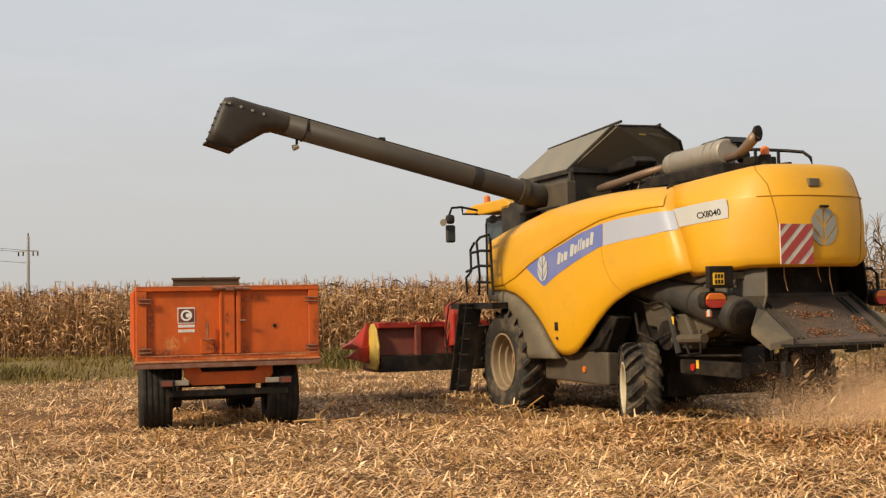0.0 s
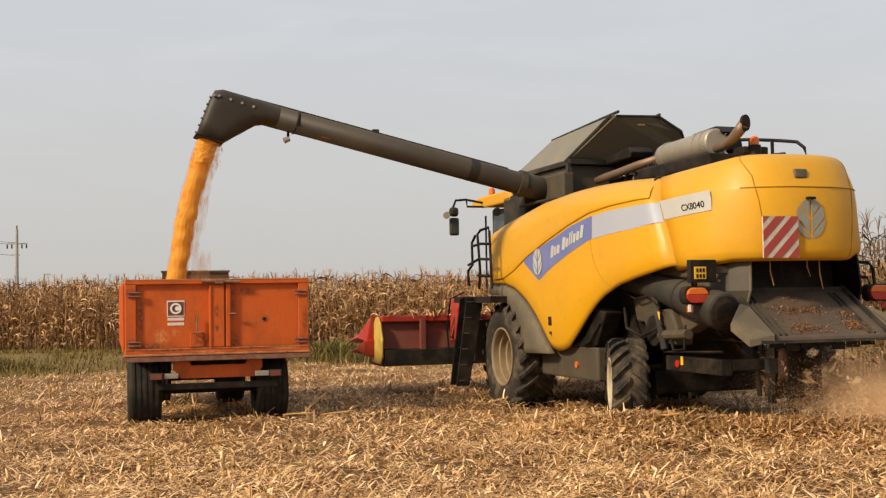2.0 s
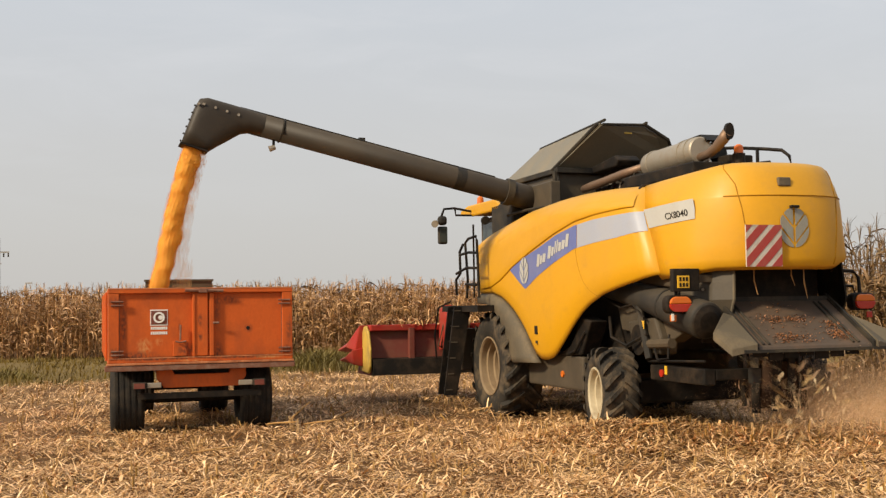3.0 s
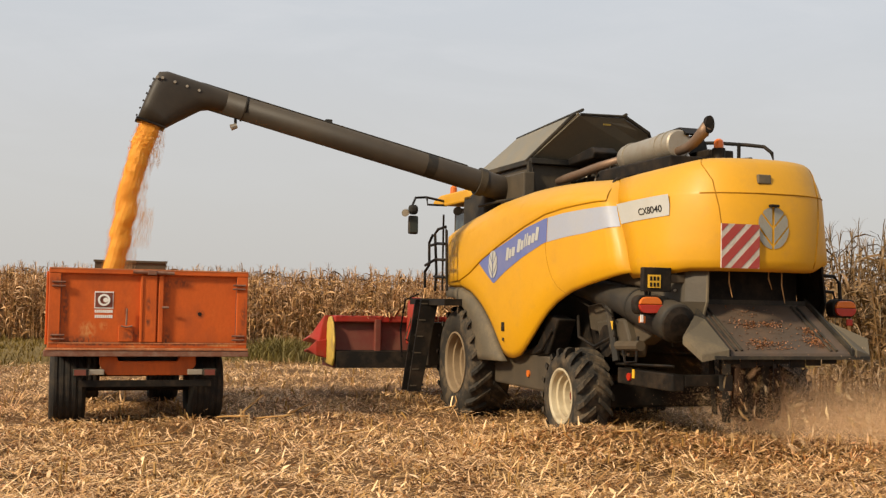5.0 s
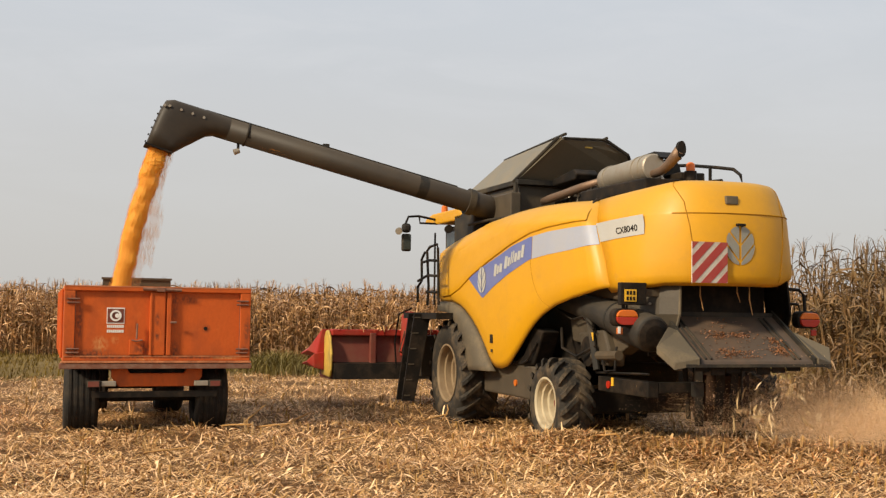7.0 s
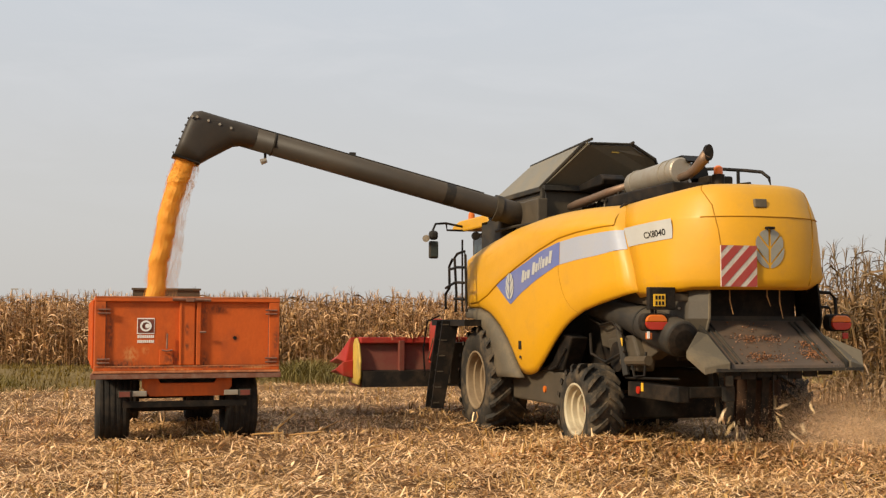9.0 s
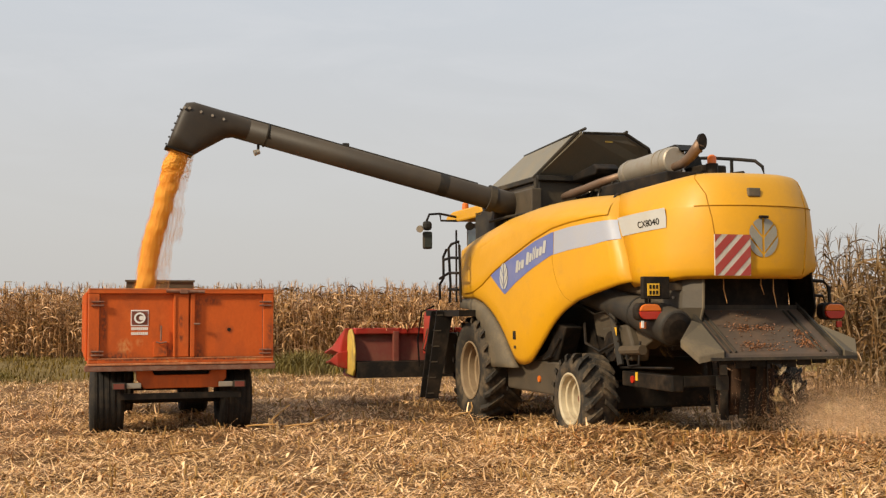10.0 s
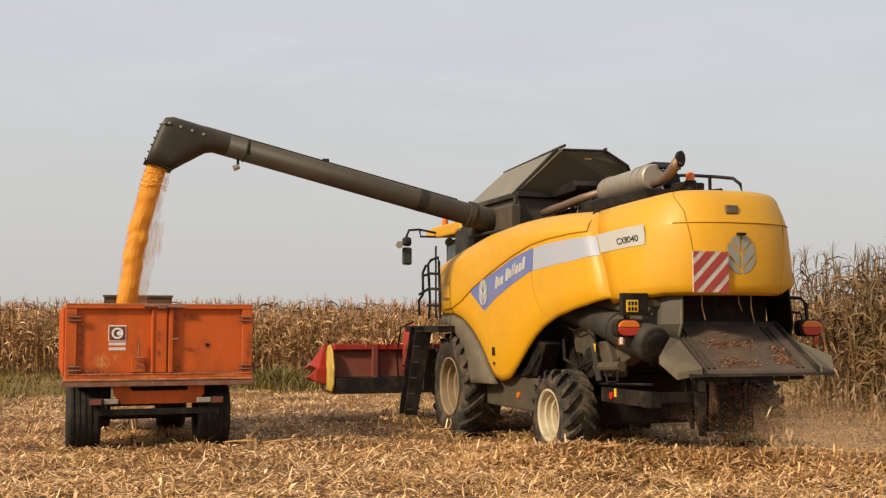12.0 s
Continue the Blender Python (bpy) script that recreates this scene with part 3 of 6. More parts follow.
def maize_plant(r, leaves=12, broad=1.0, longest=0.85):
    """Arrays of one dry maize plant about 2.3 m tall: stalk, drooping leaves with an ear, and a tassel."""
    lots, stalk, tassel = [], [], []
    h = r.uniform(2.0, 2.45)
    lean = r.uniform(-0.05, 0.05, 2)
    path = [(lean[0] * z * z, lean[1] * z * z, z) for z in (0, 0.7, 1.5, h)]
    for side in ((1, 0, 0), (0, 1, 0)):
        stalk.append(ribbon(path, [0.032, 0.03, 0.024, 0.01], side))
    for i in range(leaves):
        z0 = 0.16 + (h - 0.21) * (i + r.random()) / leaves
        a = r.uniform(0, 6.28)
        d = np.array([math.cos(a), math.sin(a), 0])
        s = np.array([-math.sin(a), math.cos(a), 0])
        length = r.uniform(0.4, longest)
        droop = r.uniform(0.6, 1.9)
        pts, ang = [np.array([lean[0] * z0 * z0, lean[1] * z0 * z0, z0])], r.uniform(0.5, 1.15)
        for k in range(5):
            pts.append(pts[-1] + length / 5 * (math.cos(ang) * d + math.sin(ang) * np.array([0, 0, 1])))
            ang -= droop * r.uniform(0.4, 0.9)
        tw = [s * math.cos(q) + np.array([0, 0, math.sin(q)]) for q in np.cumsum(r.uniform(-0.7, 0.7, 6))]
        lots.append(ribbon(pts, np.array([0.03, 0.05, 0.052, 0.045, 0.03, 0.006]) * broad * r.uniform(0.6, 1.15), tw))
    z0, a = h * r.uniform(0.42, 0.55), r.uniform(0, 6.28)
    d = np.array([math.cos(a), math.sin(a), 0])
    tip = 1 if r.random() < 0.5 else -1
    for s in ((-d[1], d[0], 0), (0, 0, 1)):
        lots.append(ribbon([(0, 0, z0), tuple(d * 0.09 + np.array([0, 0, z0 + 0.06 * tip])), tuple(d * 0.2 + np.array([0, 0, z0 + 0.16 * tip]))], [0.03, 0.075, 0.02], s))
    top = np.array(path[-1])
    for i in range(5):
        a, q = r.uniform(0, 6.28), r.uniform(0.1, 0.6)
        d = np.array([math.cos(a) * q, math.sin(a) * q, 1.0])
        tassel.append(ribbon([top - (0, 0, 0.05), top + d * 0.14, top + d * 0.24 + np.array([d[0], d[1], -0.3]) * 0.1], [0.012, 0.012, 0.004], (-math.sin(a), math.cos(a), 0)))
    return merged(stalk), merged(lots), merged(tassel)


def plant_field(name, places, mat, label, leaves=12, kinds=7, seed=1, tall=1.0, broad=1.0):
    r = np.random.default_rng(seed)
    lots = []
    which = r.integers(0, kinds, len(places))
    for k in range(kinds):
        p = places[which == k]
        if len(p):
            t, f = merged(maize_plant(r, leaves, broad))
            lots.append(scatter(t, f, p, r.uniform(0, 6.28, len(p)), tall * r.uniform(0.93, 1.07, len(p)), r.normal(0, 0.05, len(p))))
    v, f = merged(lots)
    return heap(name, v, f, mat, label, "maize")


def build_crops():
    pts = []
    for k in range(19):
        step = 0.2 if k < 5 else 0.32
        x = np.arange(-26, 24, step)
        x = x + rng.uniform(-0.07, 0.07, len(x))
        y = corn_edge(x) + 0.55 * k + rng.uniform(-0.12, 0.12, len(x)) + (0.9 * max(0, k - 8))
        pts.append(np.stack([x, y, ground_height(x, y) * 0], -1))
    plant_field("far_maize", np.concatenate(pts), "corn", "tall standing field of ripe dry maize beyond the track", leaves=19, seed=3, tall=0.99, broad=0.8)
    # the standing crop beside the harvester, plant by plant
    r = np.random.default_rng(5)
    kinds = []
    for k in range(8):
        stalk, leaves, tassel = maize_plant(r, 24, 0.62, 0.95)
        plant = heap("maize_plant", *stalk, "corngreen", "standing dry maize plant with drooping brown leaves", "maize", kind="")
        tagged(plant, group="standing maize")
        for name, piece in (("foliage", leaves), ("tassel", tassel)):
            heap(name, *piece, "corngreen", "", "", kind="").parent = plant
        kinds.append(plant)
    f = np.array([-math.sin(ROW), math.cos(ROW)])
    left = np.array([-math.cos(ROW), -math.sin(ROW)])
    base = np.array([2.14, 18.34])
    n = 0
    for k in range(9):
        for u in np.arange(-3.0, 2.6 + 0.15 * k, 0.19):
            p = base + (u + r.uniform(-0.07, 0.07)) * f - (6.2 + 0.7 * k + r.uniform(-0.08, 0.08)) * left
            size = 1.2 * r.uniform(0.88, 1.1)
            m = pose(p[0], p[1], 0, r.normal(0, 3), r.normal(0, 3), r.uniform(0, 360))
            if n < len(kinds):
                plant = kinds[n]
                plant.matrix_basis = m
            else:
                plant = copy_thing(kinds[int(r.integers(0, len(kinds)))], m)
            plant.scale = (size, size, size)
            n += 1


def build_litter():
    """Stubble in rows and a carpet of chopped straw and husks."""
    lots, stubs = [], []
    f = np.array([-math.sin(ROW), math.cos(ROW)])
    side = np.array([math.cos(ROW), math.sin(ROW)])

    def ok(x, y):
        return (y < verge_near(x) + 0.3) & (y > 8) & (np.abs(x) < y * 0.47 + 1.0)
    # stubble
    for k in range(-40, 40):
        u = np.arange(0, 40, 0.17)
        u = u + rng.uniform(-0.06, 0.06, len(u))
        p = np.array([0, 6.0]) + u[:, None] * f + (k * 0.75) * side + rng.normal(0, 0.035, (len(u), 2))
        p = p[ok(p[:, 0], p[:, 1])]
        p = p[rng.random(len(p)) < 0.45]
        stubs.append(p)
    for dy in (0.45, -0.25):
        x = np.arange(0.6, 7.2, 0.085)
        x = x + rng.uniform(-0.04, 0.04, len(x))
        stubs.append(np.stack([x, 13.75 + dy - 0.17 * (x - 0.8) + rng.normal(0, 0.05, len(x))], -1))
    p = np.concatenate(stubs)
    st = []
    for rot in (0, 1.57):
        t, q = ribbon([(0, 0, -0.03), (0, 0.0, 0.06), (0, 0.012, 0.14)], [0.024, 0.022, 0.02], (math.cos(rot), math.sin(rot), 0))
        st.append((t, q))
    t, q = merged(st)
    z = ground_height(p[:, 0], p[:, 1])
    v, fc = scatter(t, q, np.column_stack([p, z]), rng.uniform(0, 6.28, len(p)), rng.uniform(0.5, 1.25, len(p)) * (1 + 0.8 * windrow(p[:, 0], p[:, 1])), rng.normal(0, 0.3, len(p)))
    heap("maize_stubble", v, fc, "stalk", "short cut maize stalks standing in rows", "stubble")
    # straw and husks
    for length, width, n, curl in ((0.12, 0.017, 62000, 0.3), (0.07, 0.012, 60000, 0.25), (0.24, 0.013, 52000, 0.15), (0.17, 0.034, 8000, 0.5), (0.42, 0.016, 7000, 0.08)):
        y = 8.9 + 21.6 * rng.random(n) ** 1.5
        x = rng.uniform(-1, 1, n) * (y * 0.45 + 1.5)
        patch = np.sin(x * 1.7 + 0.6 * y) + np.sin(y * 2.1 - x * 0.8) + np.sin(x * 4.1 + y * 3.3)
        keep = ok(x, y) & (rng.random(n) < 0.82 + 0.24 * patch)
        # more of it on the fresh windrow and close by
        more = n // 7
        wx = rng.uniform(0.4, 7.5, more)
        wy = 13.6 - 0.17 * (wx - 0.8) + rng.normal(0, 0.6, more)
        x, y = np.concatenate([x[keep], wx]), np.concatenate([y[keep], wy])
        for variant in range(3):
            sel = np.arange(len(x)) % 3 == variant
            c = curl * (0.5 + 0.5 * variant)
            pts = [(0, length * (s - 0.5), 0.25 * c * length * (math.cos((s - 0.5) * 3) - 0.4)) for s in (0, 0.33, 0.67, 1)]
            tw = [(math.cos(q), 0, math.sin(q)) for q in (0.4 * c, -0.3 * c, 0.5 * c, 1.0 * c)]
            t, q = ribbon(pts, [width * 0.5, width, width * 0.9, width * 0.25], tw)
            m = int(sel.sum())
            zz = ground_height(x[sel], y[sel]) + rng.uniform(0.005, 0.06, m) + 0.03 * np.maximum(np.sin(x[sel] * 2.9 + 1.1 * y[sel]) + np.sin(2.3 * y[sel] - 1.7 * x[sel]), 0)
            lots.append(scatter(t, q, np.column_stack([x[sel], y[sel], zz]), rng.uniform(0, 6.28, m), rng.uniform(0.45, 1.2, m), rng.normal(0, 0.27, m)))
    v, fc = merged(lots)
    heap("straw_litter", v, fc, "husk", "chopped pale maize straw and husks lying on the field", "straw")


def build_loose_stalks():
    """Long broken stalks lying or leaning on the straw."""
    r = random.Random(12)
    for x, y, turn, length, lean in ((-2.6, 15.9, -40, 0.62, 6), (-2.35, 16.0, 25, 0.45, 40), (-1.8, 16.1, 62, 0.75, 12), (-4.1, 16.9, 80, 0.36, 78), (0.5, 17.5, 60, 0.3, 45),
                                     (0.72, 17.6, -35, 0.36, 35), (-2.1, 16.0, -20, 0.5, 8), (0.2, 17.4, 10, 0.4, 15), (-1.0, 14.2, 30, 0.5, 8), (2.1, 13.4, -50, 0.45, 10), (-3.0, 13.0, 15, 0.5, 6)):
        stalk = hub("maize_stalk", pose(x, y, float(ground_height(x, y)) + 0.05, 0, -lean, turn), "broken pale maize stalk lying on the straw", "stalk", group="loose stalks")
        bend = r.uniform(-0.03, 0.03)
        part("stem", tube(B(), [(0, 0, 0), (0.33 * length, bend, 0.006), (0.67 * length, bend, 0), (length, -bend, 0)], [0.014, 0.012, 0.011, 0.008], 6), "husk", stalk)
        b = B()
        sheet(b, [[(0.3 * length + 0.05 * k, 0.012 + 0.012 * k + q, 0.012 + 0.01 * math.sin(k)) for q in (0, 0.02)] for k in range(5)])
        part("leaf_sheath", b, "husk", stalk)


def build_pole(x, y, h, arm, name="utility_pole", label="concrete power pole with cross-arms behind the maize"):
    pole = hub(name, pose(x, y, 0), label, "pole", group="power poles")
    part("post", tube(B(), [(0, 0, 0), (0, 0, h)], [0.2, 0.13], 10), "concrete", pole)
    part("crossarm", box(B(), -arm, arm, -0.06, 0.06, h - 1.5, h - 1.36), "concrete", pole)
    part("crossarm", box(B(), -0.6 * arm, 0.25 * arm, -0.06, 0.06, h - 2.6, h - 2.48), "concrete", pole)
    for k in (-0.95, -0.5, 0.5, 0.95):
        part("insulator", tube(B(), [(k * arm, 0, h - 1.9), (k * arm, 0, h - 1.5)], 0.07, 6), "dark", pole)
    part("insulator", tube(B(), [(0, 0, h), (0, 0, h + 0.35)], 0.06, 6), "dark", pole)
    return pole


def build_far():
    build_pole(-44.1, 110, 9.0, 1.0)
    small = hub("utility_pole", pose(-96, 255, -0.6), "small distant metal mast on the horizon", "pole", group="power poles")
    part("post", tube(B(), [(0, 0, 0), (0, 0, 9.0)], 0.16, 6), "concrete", small)
    part("crossarm", box(B(), -1.6, 1.6, -0.1, 0.1, 7.0, 7.3), "concrete", small)
    part("crossarm", box(B(), -0.2, 1.4, -0.1, 0.1, 8.7, 9.0), "concrete", small)
    for dz, dx in ((-1.45, -0.95), (-1.45, 0.95), (-2.55, -0.5)):
        wire = hub("power_line", None, "thin overhead power wire running from the pole", "wire", group="power wires")
        pts = []
        for k in range(25):
            s = k / 24
            pts.append((-44.1 + dx - 62 * s, 110 - 40 * s, 9.0 + dz + 12 * s - 7 * s * (1 - s)))
        part("strand", tube(B(), pts, 0.018, 4), "dark", wire)


build_ground()
build_verge()
build_far()


# ---- the grain trailer ----
TRAILER = pose(-3.415, 15.48, 0, 0, 0, 90 + 17.8)


def tyre_profile(r, rim, w):
    h = w / 2
    return [(rim, -h * 0.8), (rim + 0.02, -h * 0.92), (0.5 * (r + rim), -h), (r - 0.05, -h * 0.97), (r - 0.015, -h * 0.8), (r, -h * 0.4), (r, h * 0.4),
            (r - 0.015, h * 0.8), (r - 0.05, h * 0.97), (0.5 * (r + rim), h), (rim + 0.02, h * 0.92), (rim, h * 0.8)]


def build_trailer():
    t = hub("grain_trailer", TRAILER, "worn orange farm trailer with tall tailgate standing on the stubble", "trailer")
    w, z0, z1 = 1.233, 0.96, 1.98
    length = 4.2
    # box
    part("floor", box(B(), 0.0, length, -w + 0.02, w - 0.02, z0 - 0.02, z0 + 0.05), "rust", t)
    gate = part("tailgate", box(B(), -0.02, 0.02, -w + 0.13, w - 0.13, z0 + 0.06, z1 - 0.06), "gatepaint", t, "scratched orange sheet-steel tailgate", bevel=0.004)
    b = B()
    for y0, y1, za, zb in ((-w, w, z1 - 0.07, z1), (-w + 0.12, w - 0.12, z0 + 0.02, z0 + 0.09)):
        box(b, -0.07, 0.03, y0 + 0.002, y1 - 0.002, za, zb)
    for y in (-w + 0.075, w - 0.075):
        box(b, -0.066, 0.034, y - 0.07, y + 0.07, z0 + 0.02, z1 - 0.071)
    part("gate_frame", b, "gatepaint", gate, "orange steel edge frame", bevel=0.008)
    b = B()
    box(b, -0.075, 0.02, -0.075, 0.13, z0 + 0.095, z1 - 0.075)
    part("centre_post", b, "gatepaint", gate, bevel=0.01)
    part("door_bar", box(B(), -0.085, 0.02, -0.155, -0.095, z0 + 0.095, z1 - 0.075), "gatepaint", gate, bevel=0.008)
    part("post_edge", box(B(), -0.09, -0.0755, 0.105, 0.125, z0 + 0.1, z1 - 0.08), "orange", gate)
    for z, d in ((z0 + 0.088, 0.012), (z1 - 0.004, 0.01)):
        part("worn_edge", box(B(), -0.074, 0.0, -w + 0.01, w - 0.01, z - d, z + 0.002), "wornedge", gate, "edge rubbed down to pale primer")
    for y in (-w + 0.142, w - 0.142):
        part("inner_seam", box(B(), -0.03, -0.021, y - 0.012, y + 0.012, z0 + 0.1, z1 - 0.08), "rust", gate)
    part("catch", tube(B(), [(-0.1, -0.14, 1.5), (-0.1, -0.22, 1.5)], 0.016, 6), "rust", gate)
    part("latch_rod", tube(B(), [(-0.1, -0.28, z1 - 0.045), (-0.1, 0.23, z1 - 0.035)], 0.022, 8), "rust", gate, "rusty latch rod across the tailgate top")
    part("latch_block", box(B(), -0.13, -0.07, -0.06, 0.05, z1 - 0.07, z1 - 0.01), "rust", gate, bevel=0.006)
    hatch = part("grain_hatch", box(B(), -0.05, -0.021, 0.205, 0.385, z0 + 0.1, z0 + 0.30), "gatepaint", gate, "small grain hatch with a lever", bevel=0.006)
    part("lever", tube(B(), [(-0.075, 0.29, z0 + 0.52), (-0.08, 0.295, z0 + 0.31)], 0.012, 6), "rust", hatch)
    part("lever_bar", tube(B(), [(-0.08, 0.36, z0 + 0.30), (-0.085, 0.30, z0 + 0.285), (-0.08, 0.22, z0 + 0.30)], 0.012, 6), "rust", hatch)
    for y in (-w + 0.12, w - 0.12):
        for z in (z0 + 0.16, z1 - 0.2):
            b = B()
            for dz in (-0.03, 0.02):
                tube(b, [(-0.075, y - 0.08, z + dz), (-0.08, y + 0.08, z + dz)], 0.014, 6)
            part("hinge", b, "rust", gate)
    part("scuffed_spot", lathe(B(), [(0.0005, -0.002), (0.026, -0.001), (0.022, 0.004), (0.0005, 0.005)], 12), "black", gate).matrix_basis = pose(-0.024, -0.62, 1.42, 0, 0, 90)
    # sign: white ring on a dark square, plain bars beneath
    sign = part("sign", box(B(), -0.026, -0.0205, 0.455, 0.685, 1.475, 1.69), "white", gate, "small white maker's sign with a round mark")
    part("sign_panel", box(B(), -0.03, -0.0265, 0.465, 0.675, 1.49, 1.675), "redpanel", sign)
    part("ring", lathe(B(), [(0.05, 0), (0.075, 0), (0.075, 0.004), (0.05, 0.004)], 24, True), "white", sign).matrix_basis = pose(-0.035, 0.57, 1.583, 0, 0, 90)
    part("dot", lathe(B(), [(0.0005, 0), (0.03, 0), (0.03, 0.004), (0.0005, 0.004)], 16), "white", sign).matrix_basis = pose(-0.035, 0.55, 1.583, 0, 0, 90)
    for z in (1.44, 1.375):
        for k in range(9):
            b = box(B(), -0.0245, -0.0202, 0.462 + 0.0245 * k, 0.482 + 0.0245 * k, z - 0.019, z + 0.019)
            part("lettering_bar", b, "white", sign)
    # sides and headboard
    for s, label in ((1, "ribbed orange side board"), (-1, "ribbed orange side board")):
        b = B()
        out = 0.0
        zt = z1 - 0.02
        prism(b, [(s * (w + out - 0.045), zt), (s * (w + out), zt), (s * w, z0 + 0.01), (s * (w - 0.045), z0 + 0.01)], 0.04, length, "yz")
        side = part("side_board", b, "orange", t, label, bevel=0.006)
        for k in range(5):
            x = 0.2 + k * 0.93
            part("side_rib", box(B(), x, x + 0.08, w + 0.001 if s > 0 else -w - 0.03, w + 0.03 if s > 0 else -w - 0.001, z0 + 0.05, zt - 0.03), "orange", side, bevel=0.008)
    part("headboard", box(B(), length + 0.002, length + 0.05, -w + 0.05, w - 0.05, z0, z1 - 0.04), "orange", t, bevel=0.006)
    part("raised_board", box(B(), length + 0.004, length + 0.05, -0.57, 0.55, z1 - 0.038, z1 + 0.2), "dusty", t, "dusty grey raised headboard")
    part("raised_board_rim", box(B(), length - 0.02, length + 0.07, -0.59, 0.57, z1 + 0.19, z1 + 0.225), "dusty", t)
    # chassis
    part("rear_beam", box(B(), -0.09, 0.05, -w - 0.02, w + 0.04, z0 - 0.085, z0 - 0.012), "rust", t, "scuffed rusty rear sill", bevel=0.008)
    part("sill_strip", box(B(), -0.10, -0.0715, -w - 0.01, w + 0.02, z0 - 0.008, z0 + 0.022), "wornedge", t, "scuffed orange sill strip", bevel=0.006)
    b = B()
    prism(b, [(-0.6, z0 - 0.08), (-0.4, z0 - 0.08), (-0.36, z0 - 0.15), (0.36, z0 - 0.15), (0.4, z0 - 0.08), (0.6, z0 - 0.08), (0.6, z0 - 0.2), (0.5, z0 - 0.33), (-0.5, z0 - 0.33), (-0.6, z0 - 0.2)], 0.06, 0.16, "yz")
    part("cross_member", b, "orange", t, bevel=0.01)
    # black sheet added as the shade in the cross member's notch
    part("recess_shade", box(B(), 0.17, 0.19, -0.44, 0.44, z0 - 0.18, z0 - 0.05), "black", t)
    for y in (-0.42, 0.42):
        part("chassis_rail", box(B(), 0.17, length, y - 0.05, y + 0.05, z0 - 0.26, z0 - 0.03), "rust", t)
    for y, wd in ((0.78, 0.2), (-0.73, 0.2)):
        lamp = part("lamp_bracket", box(B(), -0.03, 0.05, y - 0.24 if y > 0 else y + 0.05, y - 0.05 if y > 0 else y + 0.24, z0 - 0.32, z0 - 0.25), "steel", t, "dented pale steel lamp bracket", bevel=0.01)
        lamp2 = part("lamp_housing", box(B(), -0.06, 0.02, y - 0.045 if y > 0 else y - 0.12, y + 0.13 if y > 0 else y + 0.045, z0 - 0.33, z0 - 0.24), "dark", t, bevel=0.01)
        part("lens", box(B(), -0.07, -0.061, y - 0.02 if y > 0 else y - 0.1, y + 0.12 if y > 0 else y + 0.03, z0 - 0.32, z0 - 0.25), "redpanel", lamp2, "dusty red tail-lamp lens")
    part("lamp_rail", box(B(), 0.02, 0.06, -0.8, 0.85, z0 - 0.47, z0 - 0.39), "black", t)
    axle = part("rear_axle", tube(B(), [(0.62, -0.9, 0.45), (0.62, 0.9, 0.45)], 0.06, 10), "black", t)
    part("front_axle", tube(B(), [(3.7, -0.7, 0.42), (3.7, 0.7, 0.42)], 0.06, 10), "black", t)
    part("turntable", tube(B(), [(3.7, 0, 0.45), (3.7, 0, z0 - 0.05)], 0.3, 16), "black", t)
    part("drawbar", tube(B(), [(3.4, 0, 0.5), (5.4, 0, 0.5)], 0.05, 8), "black", t)
    for x, y, r in ((0.62, 0.965, 0.475), (0.62, -0.765, 0.475), (3.7, 0.68, 0.43), (3.7, -0.52, 0.43)):
        b = B()
        lathe(b, tyre_profile(r, 0.24, 0.45), 40, True)
        wheel = hub("wheel", pose(x, y, r - 0.02))
        wheel.parent = t
        part("tyre", b, "trailertyre", wheel, "dusty ribbed black trailer tyre", smooth=True)
        for k in range(-2, 3):
            b = lathe(B(), [(r - 0.002, k * 0.076 - 0.022), (r + 0.01, k * 0.076 - 0.018), (r + 0.01, k * 0.076 + 0.018), (r - 0.002, k * 0.076 + 0.022)], 40)
            part("tread_rib", b, "trailertyre", wheel)
        b = B()
        lathe(b, [(0.24, -0.15), (0.22, -0.12), (0.2, -0.02), (0.08, 0.0), (0.0005, 0.0)], 24)
        lathe(b, [(0.24, 0.15), (0.22, 0.12), (0.2, 0.02), (0.08, 0.03), (0.0005, 0.03)], 24)
        part("rim", b, "rim", wheel, smooth=True)
    # the load
    n = 26
    grid = []
    for i in range(n):
        x = 0.06 + (length - 0.1) * i / (n - 1)
        row = []
        for j in range(17):
            y = -w + 0.06 + (2 * w - 0.12) * j / 16
            d = math.hypot(x - 0.9, y - 0.55)
            row.append((x, y, z0 + 0.1 + 0.6 * math.exp(-(d / 0.75) ** 2) + 0.03 * noise.noise((x * 3, y * 3, 0))))
        grid.append(row)
    b = B()
    sheet(b, grid)
    load = part("grain_load", b, "grain", None, smooth=True)
    load.matrix_basis = TRAILER.copy()
    tagged(load, "heap of golden maize kernels inside the trailer", "grain", kind="stuff")


build_trailer()


# ---- the combine harvester: x ahead, y to its left, z up, from the ground under the front axle ----
harvester = hub("combine_harvester", None, "yellow combine harvester with raised unloading auger and dusty grey flanks", "combine")
FRONT_R, REAR_R = 0.84, 0.57
FRONT_HUB, REAR_HUB = (0.0, 1.35, 0.74), (-3.62, 1.36, 0.55)

